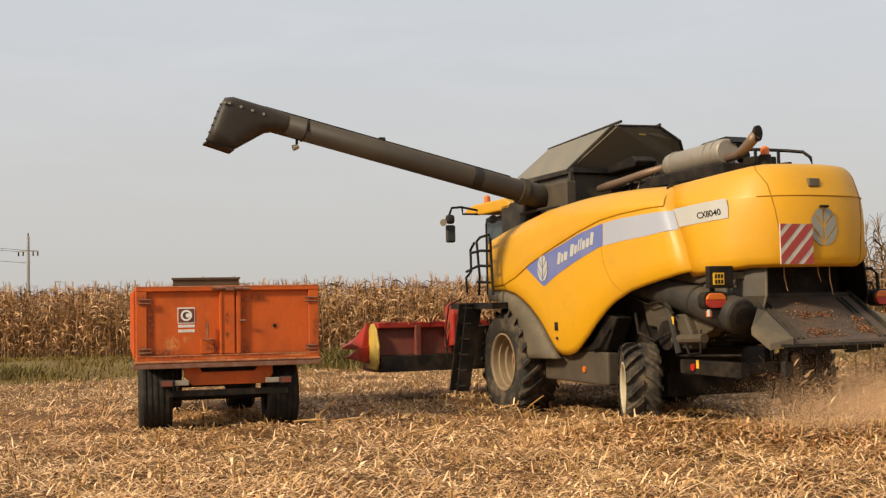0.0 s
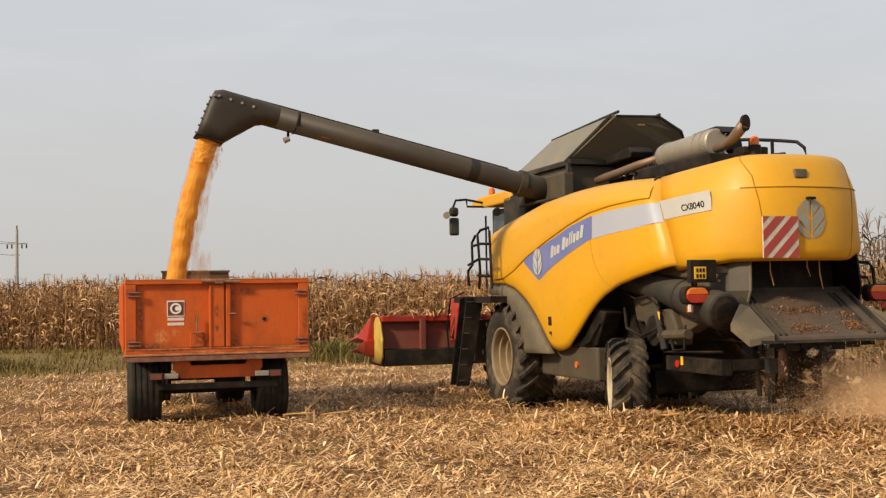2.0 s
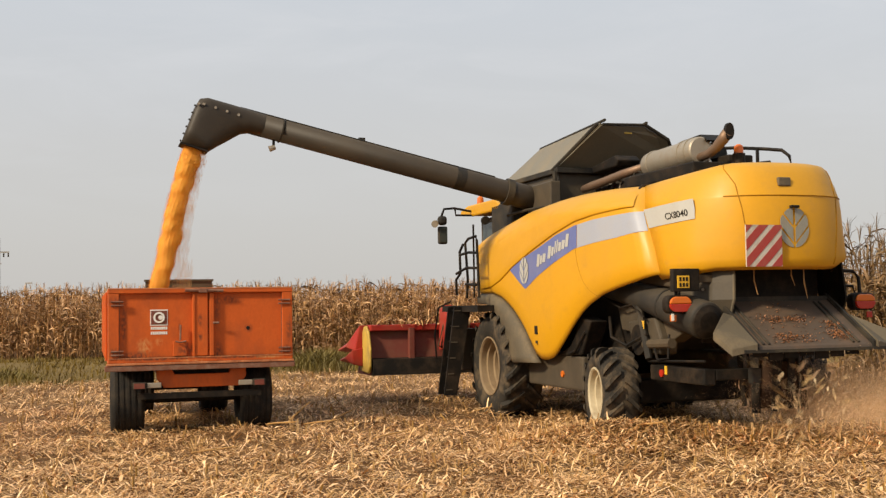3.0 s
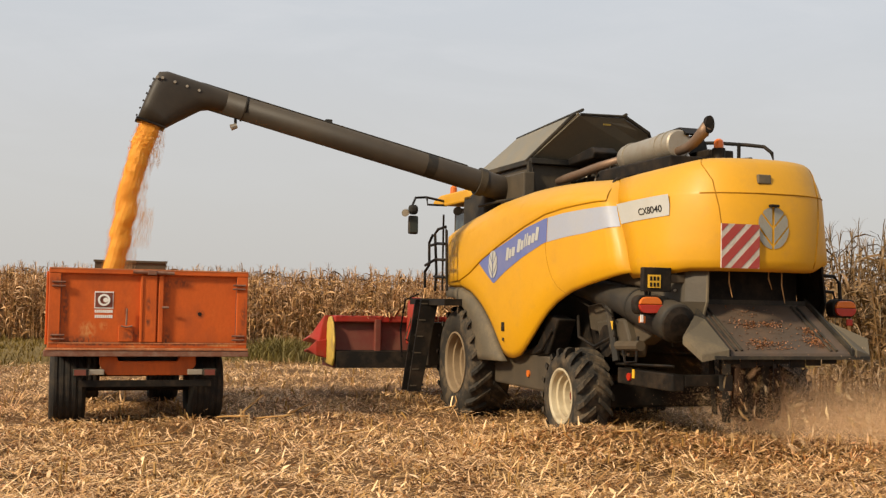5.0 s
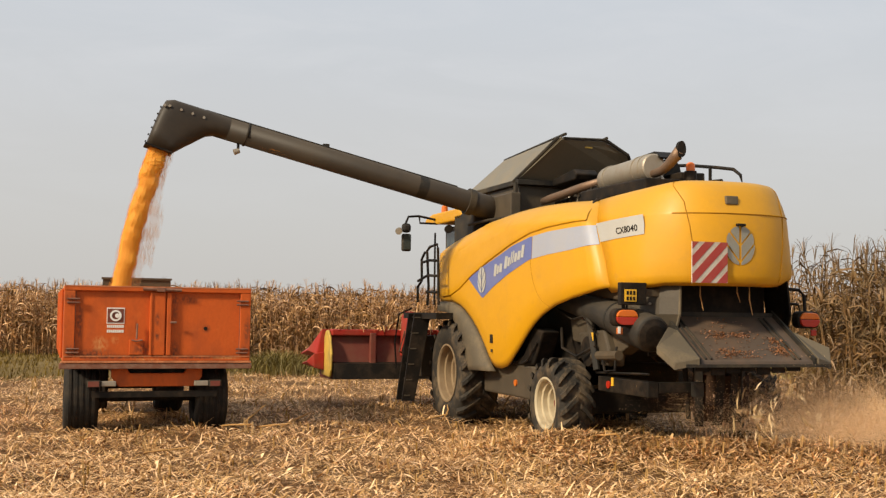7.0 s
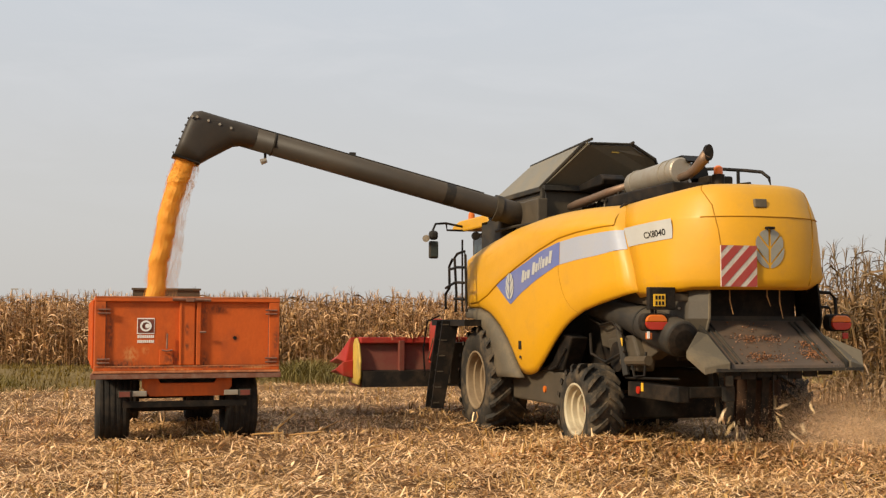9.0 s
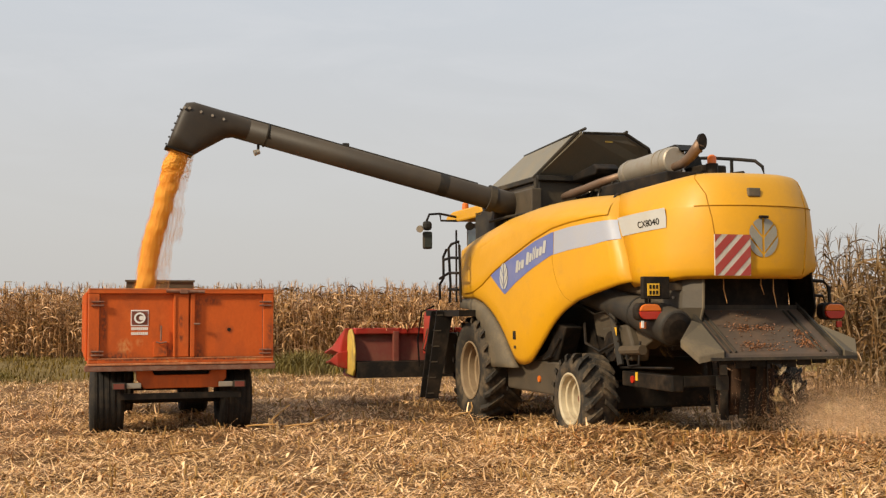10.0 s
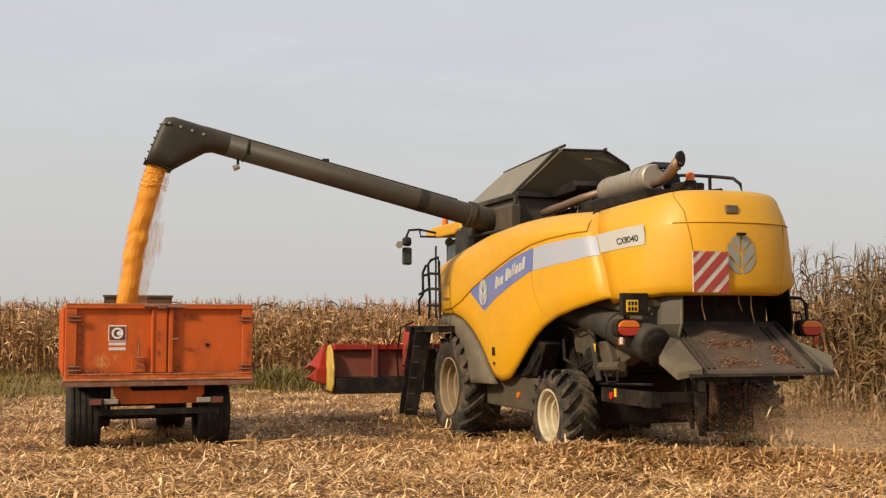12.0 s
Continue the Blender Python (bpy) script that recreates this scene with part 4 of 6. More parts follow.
FLANK_BOTTOM = [(0.72, 1.87), (0.08, 1.87), (-0.3, 1.8), (-0.55, 1.71), (-0.82, 1.58), (-1.08, 1.41), (-1.25, 1.27), (-1.4, 1.12), (-1.58, 0.96), (-1.74, 0.91), (-1.95, 0.91), (-2.15, 0.95),
                (-2.36, 1.07), (-2.52, 1.18), (-2.78, 1.38), (-3.03, 1.55), (-3.25, 1.68), (-3.5, 1.80), (-3.8, 1.89), (-4.1, 1.96), (-4.4, 2.04)]
FLANK_TOP = [(0.72, 2.72), (0.35, 2.81), (-0.2, 2.94), (-1.06, 3.06), (-2.04, 3.12), (-2.75, 3.14), (-3.5, 3.14), (-4.1, 3.125), (-4.24, 3.09), (-4.33, 3.0)]
JOINT_LEAN = [(1.9, -0.34), (2.3, -0.2), (2.55, -0.07), (2.79, 0.06), (3.0, 0.17), (3.15, 0.25), (3.3, 0.28)]
FLANK_WIDTH = [(0.72, 1.5), (0.2, 1.53), (-2.4, 1.53), (-3.0, 1.49), (-3.5, 1.42), (-4.0, 1.315), (-4.15, 1.285), (-4.23, 1.25), (-4.29, 1.19), (-4.33, 1.06)]


def flank_point(x, v, s=1, lift=0.0):
    """The yellow side panel's skin: v runs from its lower edge (0) over the shoulder (0.75) to the roof edge (1)."""
    zb, zt, w = lerp(FLANK_BOTTOM, x), lerp(FLANK_TOP, x), lerp(FLANK_WIDTH, x)
    r = 0.3 - 0.2 * max(0.0, min(1.0, (x + 0.3) / 1.0))
    if v <= 0.75:
        q = v / 0.75
        z = zb + q * (zt - r - zb)
        y = w + 0.035 * math.sin(math.pi * min(1, (z - 0.9) / 2.2)) - 0.05 * max(0, 0.12 - q) / 0.12
    else:
        a = (v - 0.75) / 0.25 * math.pi / 2
        z = zt - r + r * math.sin(a)
        y = w + 0.035 * math.sin(math.pi * min(1, (zt - r - 0.9) / 2.2)) - (0.02 if v > 0.79 else 0.0) - (r + 0.04) * (1 - math.cos(a))
    k = max(0.0, min(1.0, (-3.2 - x) / 1.2))
    # the rear joint leans forward towards its top
    back = lift * max(0.0, min(1.0, (-4.08 - x) / 0.12))
    return (x + k * lerp(JOINT_LEAN, z) - back, s * (y + lift), z)


def flank_xz(x, z, lift):
    """A point on the left panel's skin at a given x and height."""
    lo, hi = 0.0, 0.9
    for _ in range(22):
        mid = (lo + hi) / 2
        if flank_point(x, mid)[2] < z:
            lo = mid
        else:
            hi = mid
    return flank_point(x, lo, 1, lift)


def on_flank(b, top, bottom, x0, x1, n, lift):
    """A strip laid on the left panel between two curves z(x)."""
    rows = []
    for i in range(n + 1):
        x = x0 + (x1 - x0) * i / n
        za, zb = lerp(bottom, x), lerp(top, x)
        rows.append([flank_xz(x, za + (zb - za) * k / 4, lift) for k in range(5)])
    sheet(b, rows)
    return b


REAR_PLAN = [(-4.25, 1.185), (-4.6, 1.155), (-4.92, 1.09), (-5.14, 0.99), (-5.31, 0.87), (-5.45, 0.74), (-5.55, 0.60), (-5.62, 0.44), (-5.67, 0.23), (-5.68, 0.0)]
REAR_WALL = [(0.07, 2.03), (0.02, 2.08), (0.0, 2.16), (0.0, 2.35), (0.0, 2.55), (0.01, 2.72), (0.025, 2.85), (0.028, 2.868), (0.033, 2.885), (0.07, 3.0), (0.115, 3.11), (0.155, 3.18), (0.20, 3.22), (0.28, 3.242), (0.45, 3.255)]


def rear_point(i, inset, z):
    n = len(REAR_PLAN)
    pts = REAR_PLAN + [(x, -y) for x, y in REAR_PLAN[-2::-1]]
    p = Vector((*pts[i], 0))
    a = Vector((*pts[max(i - 1, 0)], 0))
    c = Vector((*pts[min(i + 1, len(pts) - 1)], 0))
    d = (c - a).normalized()
    p = p + Vector((-d.y, d.x, 0)) * inset
    side = abs(i - (n - 1)) / (n - 1)
    k = max(0.0, (side - 0.55) / 0.45)
    if i < n:
        zz = z - 0.09 * k * max(0, (2.3 - z) / 0.3)
    else:
        zz = z + 0.08 * max(0.0, min(1.0, (side - 0.3) / 0.3)) * max(0, (2.3 - z) / 0.3)
    zz += (0.03 - 0.12 * max(0.0, (side - 0.5) / 0.5)) * max(0.0, (z - 2.9) / 0.35)
    return (p.x + k * lerp(JOINT_LEAN, z), p.y, zz)


def emblem(parent, m, size, mat, label, depth=0.006):
    """A round emblem of leaves on a stem, as plain shapes: each leaf a part."""
    disc = hub("emblem", m, label)
    disc.parent = parent
    cuts = (-2.6, -0.95, -0.1, 2.2)
    for s in (-1, 1):
        for k in range(3):
            low, high = [], []
            for x in np.linspace(0.07, 0.86, 14):
                e = math.sqrt(max(0.0, 1 - (x / 0.87) ** 2))
                z0, z1 = max(-e, cuts[k] + 0.14 + 1.15 * x), min(e, cuts[k + 1] + 1.15 * x)
                if z1 > z0 + 0.02:
                    low.append((s * x, z0))
                    high.append((s * x, z1))
            if len(low) > 2:
                poly = [(y * size, z * size) for y, z in low + high[::-1]]
                part("emblem_leaf", prism(B(), poly, -depth, 0.0, "yz"), mat, disc)
    return disc


def lettering(body, size, m, mat, parent, depth=0.001):
    cu = bpy.data.curves.new("lettering", "FONT")
    cu.body, cu.size, cu.extrude, cu.align_x, cu.align_y = body, size, depth, "CENTER", "CENTER"
    cu.offset = 0.0015
    ob = bpy.data.objects.new("lettering", cu)
    scene.collection.objects.link(ob)
    dg = bpy.context.evaluated_depsgraph_get()
    me = bpy.data.meshes.new_from_object(ob.evaluated_get(dg))
    bpy.data.objects.remove(ob)
    me.materials.clear()
    me.materials.append(M[mat])
    out = new("lettering", me)
    out.parent = parent
    out.matrix_basis = m
    return out


def build_body():
    h = harvester
    for s in (1, -1):
        xs = np.concatenate([np.linspace(0.72, -4.05, 70), np.linspace(-4.1, -4.33, 12)])
        b = B()
        sheet(b, [[flank_point(x, v, s) for v in [0, 0.04, 0.1, 0.2, 0.32, 0.44, 0.56, 0.66, 0.75, 0.785, 0.80, 0.85, 0.9, 0.95, 1.0]] for x in xs])
        flank = part("side_panel", b, "yellow", h, "glossy yellow curved side panel with a dusty sheen", smooth=True)
        md = flank.modifiers.new("thick", "SOLIDIFY")
        md.thickness, md.offset = 0.035, 0
        b = B()
        tube(b, [flank_point(-3.02 - 0.4 * (1 - v / 0.5) ** 1.6, v, s, 0.017) for v in np.linspace(0.02, 0.5, 18)], 0.005, 5)
        part("panel_joint", b, "seam", flank)
        if s > 0:
            left = flank
    # proud shoulder that runs along above the stripe
    crease = [(0.5, 1.93), (0.02, 1.95), (-0.4, 2.05), (-0.92, 2.24), (-1.61, 2.43), (-2.0, 2.525), (-2.46, 2.635), (-2.98, 2.75), (-3.4, 2.80), (-3.9, 2.835), (-4.22, 2.85)]
    rows = []
    for x in np.linspace(0.5, -4.22, 66):
        za, zb = lerp(crease, x), flank_point(x, 0.88)[2]
        low_lip = [flank_xz(x, za, 0.005), flank_xz(x, za + 0.006, 0.03), flank_xz(x, za + 0.02, 0.036)]
        rows.append(low_lip + [flank_xz(x, za + 0.02 + (zb - za - 0.02) * k / 6, 0.036 - 0.002 * k) for k in range(1, 7)])
    b = B()
    sheet(b, rows)
    part("shoulder", b, "yellow", left, "raised yellow shoulder above the stripe", smooth=True)
    # blue and silver stripe
    top = [(-0.78, 2.205), (-1.4, 2.37), (-2.0, 2.50), (-2.5, 2.62), (-2.98, 2.705), (-3.4, 2.75), (-3.85, 2.775), (-4.33, 2.79)]
    low = [(-0.78, 2.2), (-1.05, 2.06), (-1.38, 1.90), (-1.8, 2.06), (-2.3, 2.21), (-2.98, 2.40), (-3.4, 2.45), (-3.85, 2.49), (-4.33, 2.55)]
    b = on_flank(B(), top, low, -0.78, -3.05, 44, 0.021)
    blue = part("blue_stripe", b, "blue", left, "blue swoosh decal", smooth=True)
    b = on_flank(B(), top, low, -3.06, -4.30, 28, 0.021)
    part("silver_stripe", b, "decal", left, "silver-grey end of the stripe", smooth=True)
    # emblem and plain bars on the stripe
    c = flank_xz(-1.36, 2.17, 0.028)
    emblem(left, Matrix.Translation(c) @ pose(0, 0, 0, 0, 0, -90), 0.19, "decal_pale", "pale leaf emblem", 0.002)
    x = -1.84
    for k, wd in enumerate([0.09, 0.07, 0.10, 0, 0.10, 0.075, 0.035, 0.035, 0.075, 0.08, 0.08]):
        if wd == 0:
            x -= 0.06
            continue
        b = B()
        zc = lerp([(-1.84, 2.285), (-3.0, 2.575)], x)
        hh = 0.085 if k in (0, 4, 6, 7, 10) else 0.06
        rows = [[flank_xz(xx - 0.2 * dz, zc + dz, 0.026) for dz in (-0.075, -0.075 + hh, -0.075 + 2 * hh)] for xx in (x, x - wd * 0.5, x - wd)]
        sheet(b, rows)
        part("lettering_bar", b, "decal_pale", left)
        x -= wd + 0.022
    p = flank_xz(-1.72, 1.33, 0.022)
    part("warning_sticker", box(B(), -1.77, -1.67, p[1] - 0.01, p[1] + 0.003, 1.26, 1.38), "black", left)
    part("warning_sticker", box(B(), -1.75, -1.70, p[1] - 0.012, p[1] + 0.002, 1.13, 1.17), "dark", left)
    # rear hood
    n = 2 * len(REAR_PLAN) - 1
    b = B()
    grid = sheet(b, [[rear_point(i, ins, z) for i in range(n)] for ins, z in REAR_WALL])
    top_edge = grid[-1]
    b.faces.new([v for v in top_edge])
    hood = part("rear_hood", b, "yellow", h, "yellow rounded rear hood, dusty on top", smooth=True)
    md = hood.modifiers.new("thick", "SOLIDIFY")
    md.thickness, md.offset = 0.03, -1
    for k in (6, n - 7):
        b = B()
        pts = []
        for ins, z in REAR_WALL[1:]:
            q = lerp([(2.05, 6.35), (2.75, 5.75), (3.0, 5.35), (3.2, 4.4)], z)
            q = q if k == 6 else n - 1 - q
            i = int(q)
            pts.append(Vector(rear_point(i, ins - 0.004, z)).lerp(Vector(rear_point(i + 1, ins - 0.004, z)), q - i))
        tube(b, pts, 0.006, 5)
        part("hood_joint", b, "seam", hood)
    b = B()
    tube(b, [Vector(rear_point(4, 0.024, 2.87)).lerp(Vector(rear_point(5, 0.024, 2.87)), 0.6)] + [Vector(rear_point(i, 0.024, 2.87)) for i in range(5, n - 4)], 0.007, 5)
    part("hood_gap", b, "seam", hood)
    b = B()
    tube(b, [Vector(rear_point(0, ins - 0.005, z)) + Vector((0.02, 0.028, 0)) for ins, z in REAR_WALL[3:]], 0.024, 6)
    part("panel_gap", b, "black", hood)
    # silver band with the model number on the hood's flank
    def on_hood(q, z, lift):
        i = int(q)
        a, c = Vector(rear_point(i, 0, z)), Vector(rear_point(i + 1, 0, z))
        d = (c - a).normalized()
        side = Vector((d.y, -d.x, 0))
        return a.lerp(c, q - i) + (side if side.y > 0 else -side).normalized() * lift
    rows = [[on_hood(q, 2.57 + 0.235 * j / 6 + 0.022 * q, 0.005) for q in np.linspace(0.0, 2.98 - 0.05 * abs(j - 3) / 3, 20)] for j in range(7)]
    b = B()
    sheet(b, rows)
    band = part("silver_band", b, "decal_pale", hood, "pale silver band", smooth=True)
    steps = np.linspace(0.05, 4.2, 80)
    line = [on_hood(q, 2.7, 0) for q in steps]
    run = np.concatenate([[0], np.cumsum([(b1 - a1).length for a1, b1 in zip(line, line[1:])])])
    text = lettering("CX8040", 0.108, Matrix(), "black", band)
    for v in text.data.vertices:
        q = float(np.interp(0.62 + v.co.x, run, steps))
        v.co = on_hood(q, 2.655 + v.co.y + 0.022 * q, 0.008 + v.co.z)
    # hood details: warning board, emblem, badge
    board = part("warning_board", box(B(), -5.715, -5.695, 0.25, 0.71, 2.06, 2.525, pose(0, 0, 0, 0, 0, 0)), "boardwhite", hood, "red and white striped warning board")
    for k in range(-3, 5):
        b = B()
        o = 0.205 * k - 0.03
        poly = []
        quad = [(0.25, 2.06 + o), (0.25, 2.06 + o + 0.125), (0.71, 2.06 + o + 0.585), (0.71, 2.06 + o + 0.46)]
        clip = [(y, z) for y, z in quad]
        for lim, keep in ((2.06, 1), (2.525, -1)):
            outp = []
            for i in range(len(clip)):
                p0, p1 = clip[i - 1], clip[i]
                in0, in1 = (p0[1] - lim) * keep >= 0, (p1[1] - lim) * keep >= 0
                if in0 != in1:
                    q = (lim - p0[1]) / (p1[1] - p0[1])
                    outp.append((p0[0] + q * (p1[0] - p0[0]), lim))
                if in1:
                    outp.append(p1)
            clip = outp
            if not clip:
                break
        if len(clip) >= 3:
            clip = [(0.96 - y, z) for y, z in clip]
            prism(b, clip, -5.7185, -5.7155, "yz")
            part("stripe", b, "signred", board)
        else:
            b.free()
    emblem(hood, pose(-5.681, 0.06, 2.50), 0.225, "leafgrey", "grey leaf emblem", 0.004)
    part("number_lamp", box(B(), -5.73, -5.68, 0.01, 0.12, 2.72, 2.75), "black", hood, bevel=0.008)
    part("badge", box(B(), -5.63, -5.585, 0.05, 0.21, 2.975, 3.075), "fender", hood, "small grey square badge", bevel=0.01)


def build_chassis():
    h = harvester
    b = prism(B(), [(-4.3, 2.9), (-4.3, 1.35), (-3.2, 1.05), (0.5, 0.95), (0.5, 2.9)], -1.0, 1.0, "xz")
    part("threshing_body", b, "black", h, "dark dusty inner body")
    part("engine_deck", box(B(), -4.8, -1.2, -0.82, 0.82, 2.9, 3.1), "grey", h)
    # straw hood: sloping sides, the right one blackened as the shade inside the outlet
    for s in (1, -1):
        b = B()
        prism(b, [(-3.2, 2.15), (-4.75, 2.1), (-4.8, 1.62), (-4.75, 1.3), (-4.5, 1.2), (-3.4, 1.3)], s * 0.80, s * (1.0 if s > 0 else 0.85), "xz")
        part("straw_hood_side", b, "dusty" if s > 0 else "black", h, "straw-hood side sheet, dusty on the left, black as shade on the right", bevel=0.02)
        if s > 0:
            b = B()
            duct = [(-3.05, 1.85, 0.1), (-3.6, 1.8, 0.15), (-4.1, 1.73, 0.18), (-4.55, 1.63, 0.2), (-4.95, 1.54, 0.215), (-5.25, 1.47, 0.22), (-5.3, 1.458, 0.21)]
            tube(b, [(x, 0.98 + 0.05 * (x + 5.2), z) for x, z, r in duct], [r for x, z, r in duct], 32)
            part("spreader_duct", b, "ductgrey", h, "smooth dusty grey duct widening towards its round end", smooth=True)
            part("duct_mouth", tube(B(), [(-5.29, 0.976, 1.46), (-5.315, 0.974, 1.455), (-5.34, 0.973, 1.449)], [0.2, 0.19, 0.12], 28), "black", h, "dark end of the duct")
            part("duct_strap", tube(B(), [(-4.5, 1.015, 1.642), (-4.53, 1.013, 1.635)], 0.204, 32), "dark", h)
            part("upper_shield", prism(B(), [(-3.0, 2.02), (-3.4, 2.1), (-4.5, 2.06), (-4.9, 1.92), (-4.6, 1.86), (-3.4, 1.94)], 0.99, 1.06, "xz"), "dusty", h, "dusty grey upper shield", bevel=0.03)
        else:
            part("side_shield", prism(B(), [(-3.1, 2.0), (-3.5, 2.08), (-4.3, 1.98), (-4.4, 1.6), (-3.3, 1.7)], -1.0, -1.16, "xz"), "fender", h, "rounded dusty grey side shield", bevel=0.05)
        b = B()
        prism(b, [(-3.6, 1.45), (-4.3, 1.5), (-4.45, 1.25), (-4.4, 1.05), (-3.7, 1.1)], s * 0.85, s * 1.1, "xz")
        part("gearbox_guard", b, "grey", h, bevel=0.03)
        part("label_plate", box(B(), -4.16, -4.08, s * 1.165, s * 1.17, 1.36, 1.46), "plate", h)
        part("guard_plate", prism(B(), [(-3.3, 1.62), (-3.75, 1.7), (-4.05, 1.45), (-3.95, 1.28), (-3.4, 1.34)], s * 1.02, s * 1.08, "xz"), "grey", h, bevel=0.015)
        part("cable", tube(B(), [(-3.2, s * 1.25, 1.75), (-3.6, s * 1.2, 1.62), (-3.9, s * 1.18, 1.66), (-4.2, s * 1.19, 1.5)], 0.012, 6), "black", h)
        part("cable", tube(B(), [(-2.5, s * 1.42, 1.0), (-2.75, s * 1.44, 1.06), (-3.0, s * 1.42, 1.3)], 0.018, 6), "black", h)
        part("strut", tube(B(), [(-3.95, s * 1.14, 1.75), (-4.25, s * 1.16, 1.0)], 0.045, 8), "dark", h)
        part("hose", tube(B(), [(-4.3, s * 1.12, 1.2), (-4.5, s * 1.18, 1.0), (-4.7, s * 1.15, 1.02), (-4.65, s * 1.1, 1.3)], 0.016, 6), "black", h)
        part("hose", tube(B(), [(-3.3, s * 1.2, 1.5), (-3.5, s * 1.28, 1.25), (-3.8, s * 1.22, 1.15), (-4.2, s * 1.15, 1.3)], 0.02, 6), "black", h)
        b = B()
        tube(b, [(-3.9, s * 1.05, 1.22), (-3.9, s * 1.12, 1.22)], 0.19, 20)
        part("belt_pulley", b, "black", h)
        part("roller", tube(B(), [(-4.1, s * 1.12, 1.17), (-4.75, s * 1.12, 1.2)], 0.06, 10), "dusty", h)
        # lower tank, frame and tool boxes
        part("lower_box", box(B(), -2.85, -0.95, s * 0.8, s * 1.38, 0.52, 0.98), "grey", h, "dark grey lower side box", bevel=0.03)
        b = B()
        prism(b, [(-2.0, 0.96), (-2.85, 1.0), (-3.15, 1.45), (-2.85, 1.5), (-2.5, 1.12)], s * 1.15, s * 1.4, "xz")
        part("arch_lining", b, "black", h, bevel=0.02)
        part("reflector", tube(B(), [(-2.2, s * 1.38, 0.72), (-2.2, s * 1.40, 0.72)], 0.045, 12), "amber", h)
    # sheets that draw in towards the outlet, the right one black for its shade
    for s in (1, -1):
        rows = []
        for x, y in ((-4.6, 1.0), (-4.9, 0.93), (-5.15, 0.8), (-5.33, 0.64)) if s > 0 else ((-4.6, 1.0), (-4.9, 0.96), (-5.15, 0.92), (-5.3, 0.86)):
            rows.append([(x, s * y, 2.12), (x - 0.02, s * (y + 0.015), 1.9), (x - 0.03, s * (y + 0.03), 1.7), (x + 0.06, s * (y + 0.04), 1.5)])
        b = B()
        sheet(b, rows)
        ob = part("outlet_cheek", b, "grey" if s > 0 else "black", h, "dusty sheet-metal cheek beside the straw outlet, the right one black as shade")
        md = ob.modifiers.new("thick", "SOLIDIFY")
        md.thickness = 0.02
        if s > 0:
            part("cheek_flange", tube(B(), [(-5.335, 0.635, 2.1), (-5.36, 0.66, 1.7), (-5.3, 0.68, 1.5)], 0.018, 6), "fender", ob)
            for z in (1.62, 1.82, 2.02):
                part("bolt", tube(B(), [(-5.05, 0.86, z), (-5.09, 0.9, z)], 0.016, 6), "steel", ob)
    # black sheet as the shade inside the outlet, and the tail frame
    part("outlet_shade", box(B(), -4.9, -4.86, -0.8, 0.8, 1.2, 2.1), "black", h)
    part("rear_frame_left", box(B(), -5.45, -4.2, 0.98, 1.12, 0.75, 0.93), "black", h, "black tail frame member", bevel=0.012)
    part("frame_arm", box(B(), -5.45, -5.3, 0.5, 0.975, 0.8, 0.92), "black", h, bevel=0.012)
    part("rear_axle_beam", box(B(), -3.8, -3.45, -1.05, 1.05, 0.42, 0.72), "black", h, bevel=0.03)
    part("front_axle_beam", box(B(), -0.25, 0.25, -1.05, 1.05, 0.55, 0.95), "black", h, bevel=0.03)
    part("tow_bracket", box(B(), -5.56, -5.47, 0.46, 0.58, 0.76, 0.93), "dark", h, bevel=0.01)
    part("frame_rail", tube(B(), [(-4.2, 1.14, 0.97), (-5.5, 1.14, 1.02)], 0.015, 6), "black", h)
    part("reflector", tube(B(), [(-4.5, 1.121, 0.84), (-4.5, 1.14, 0.84)], 0.045, 12), "lens", h)
    part("reflector", box(B(), -4.62, -4.57, 1.121, 1.13, 0.83, 0.93), "plate", h)
    # chaff chute at the tail
    b = B()
    prism(b, [(-5.1, 1.68), (-5.88, 1.18), (-5.9, 1.13), (-5.83, 1.11), (-5.05, 1.62)], -0.78, 0.70, "xz")
    chute = part("chaff_chute", b, "chuteplate", h, "dark sloping steel chute with reddish chaff on it", bevel=0.008)
    part("chute_lip", box(B(), -5.925, -5.88, -1.0, 0.9, 1.115, 1.15), "dark", chute)
    part("chute_back", box(B(), -5.1, -5.06, -0.78, 0.64, 1.66, 1.73), "dark", chute)
    for s in (1, -1):
        b = B()
        prism(b, [(-5.05, 1.76), (-5.2, 1.67), (-5.9, 1.215), (-5.9, 1.13), (-5.08, 1.64)], s * (0.705 if s > 0 else 0.785), s * (0.735 if s > 0 else 0.815), "xz")
        part("chute_cheek", b, "dark", chute)
        b = B()
        vs = [b.verts.new(p) for p in ((-5.46, s * (0.87 if s > 0 else 0.84), 1.56 if s > 0 else 1.48), (-5.76, s * (1.19 if s > 0 else 1.1), 1.34), (-5.88, s * 1.03, 1.16), (-5.93, s * (0.74 if s > 0 else 0.82), 1.22), (-5.45, s * (0.74 if s > 0 else 0.82), 1.52))]
        b.faces.new(vs)
        r = bmesh.ops.extrude_face_region(b, geom=list(b.faces))
        bmesh.ops.translate(b, vec=(0, 0, -0.08), verts=[v for v in r["geom"] if isinstance(v, bmesh.types.BMVert)])
        part("chute_wing", b, "fender", chute, "grey angled chute wing", bevel=0.008)
        for k in range(2):
            part("chute_rib", tube(B(), [(-5.15, s * (0.62 - 0.07 * k), 1.66), (-5.86, s * (0.62 - 0.07 * k), 1.205)], 0.014, 6), "dark", chute)
    spreader = hub("chaff_spreader", pose(-5.0, -0.12, 0))
    spreader.parent = h
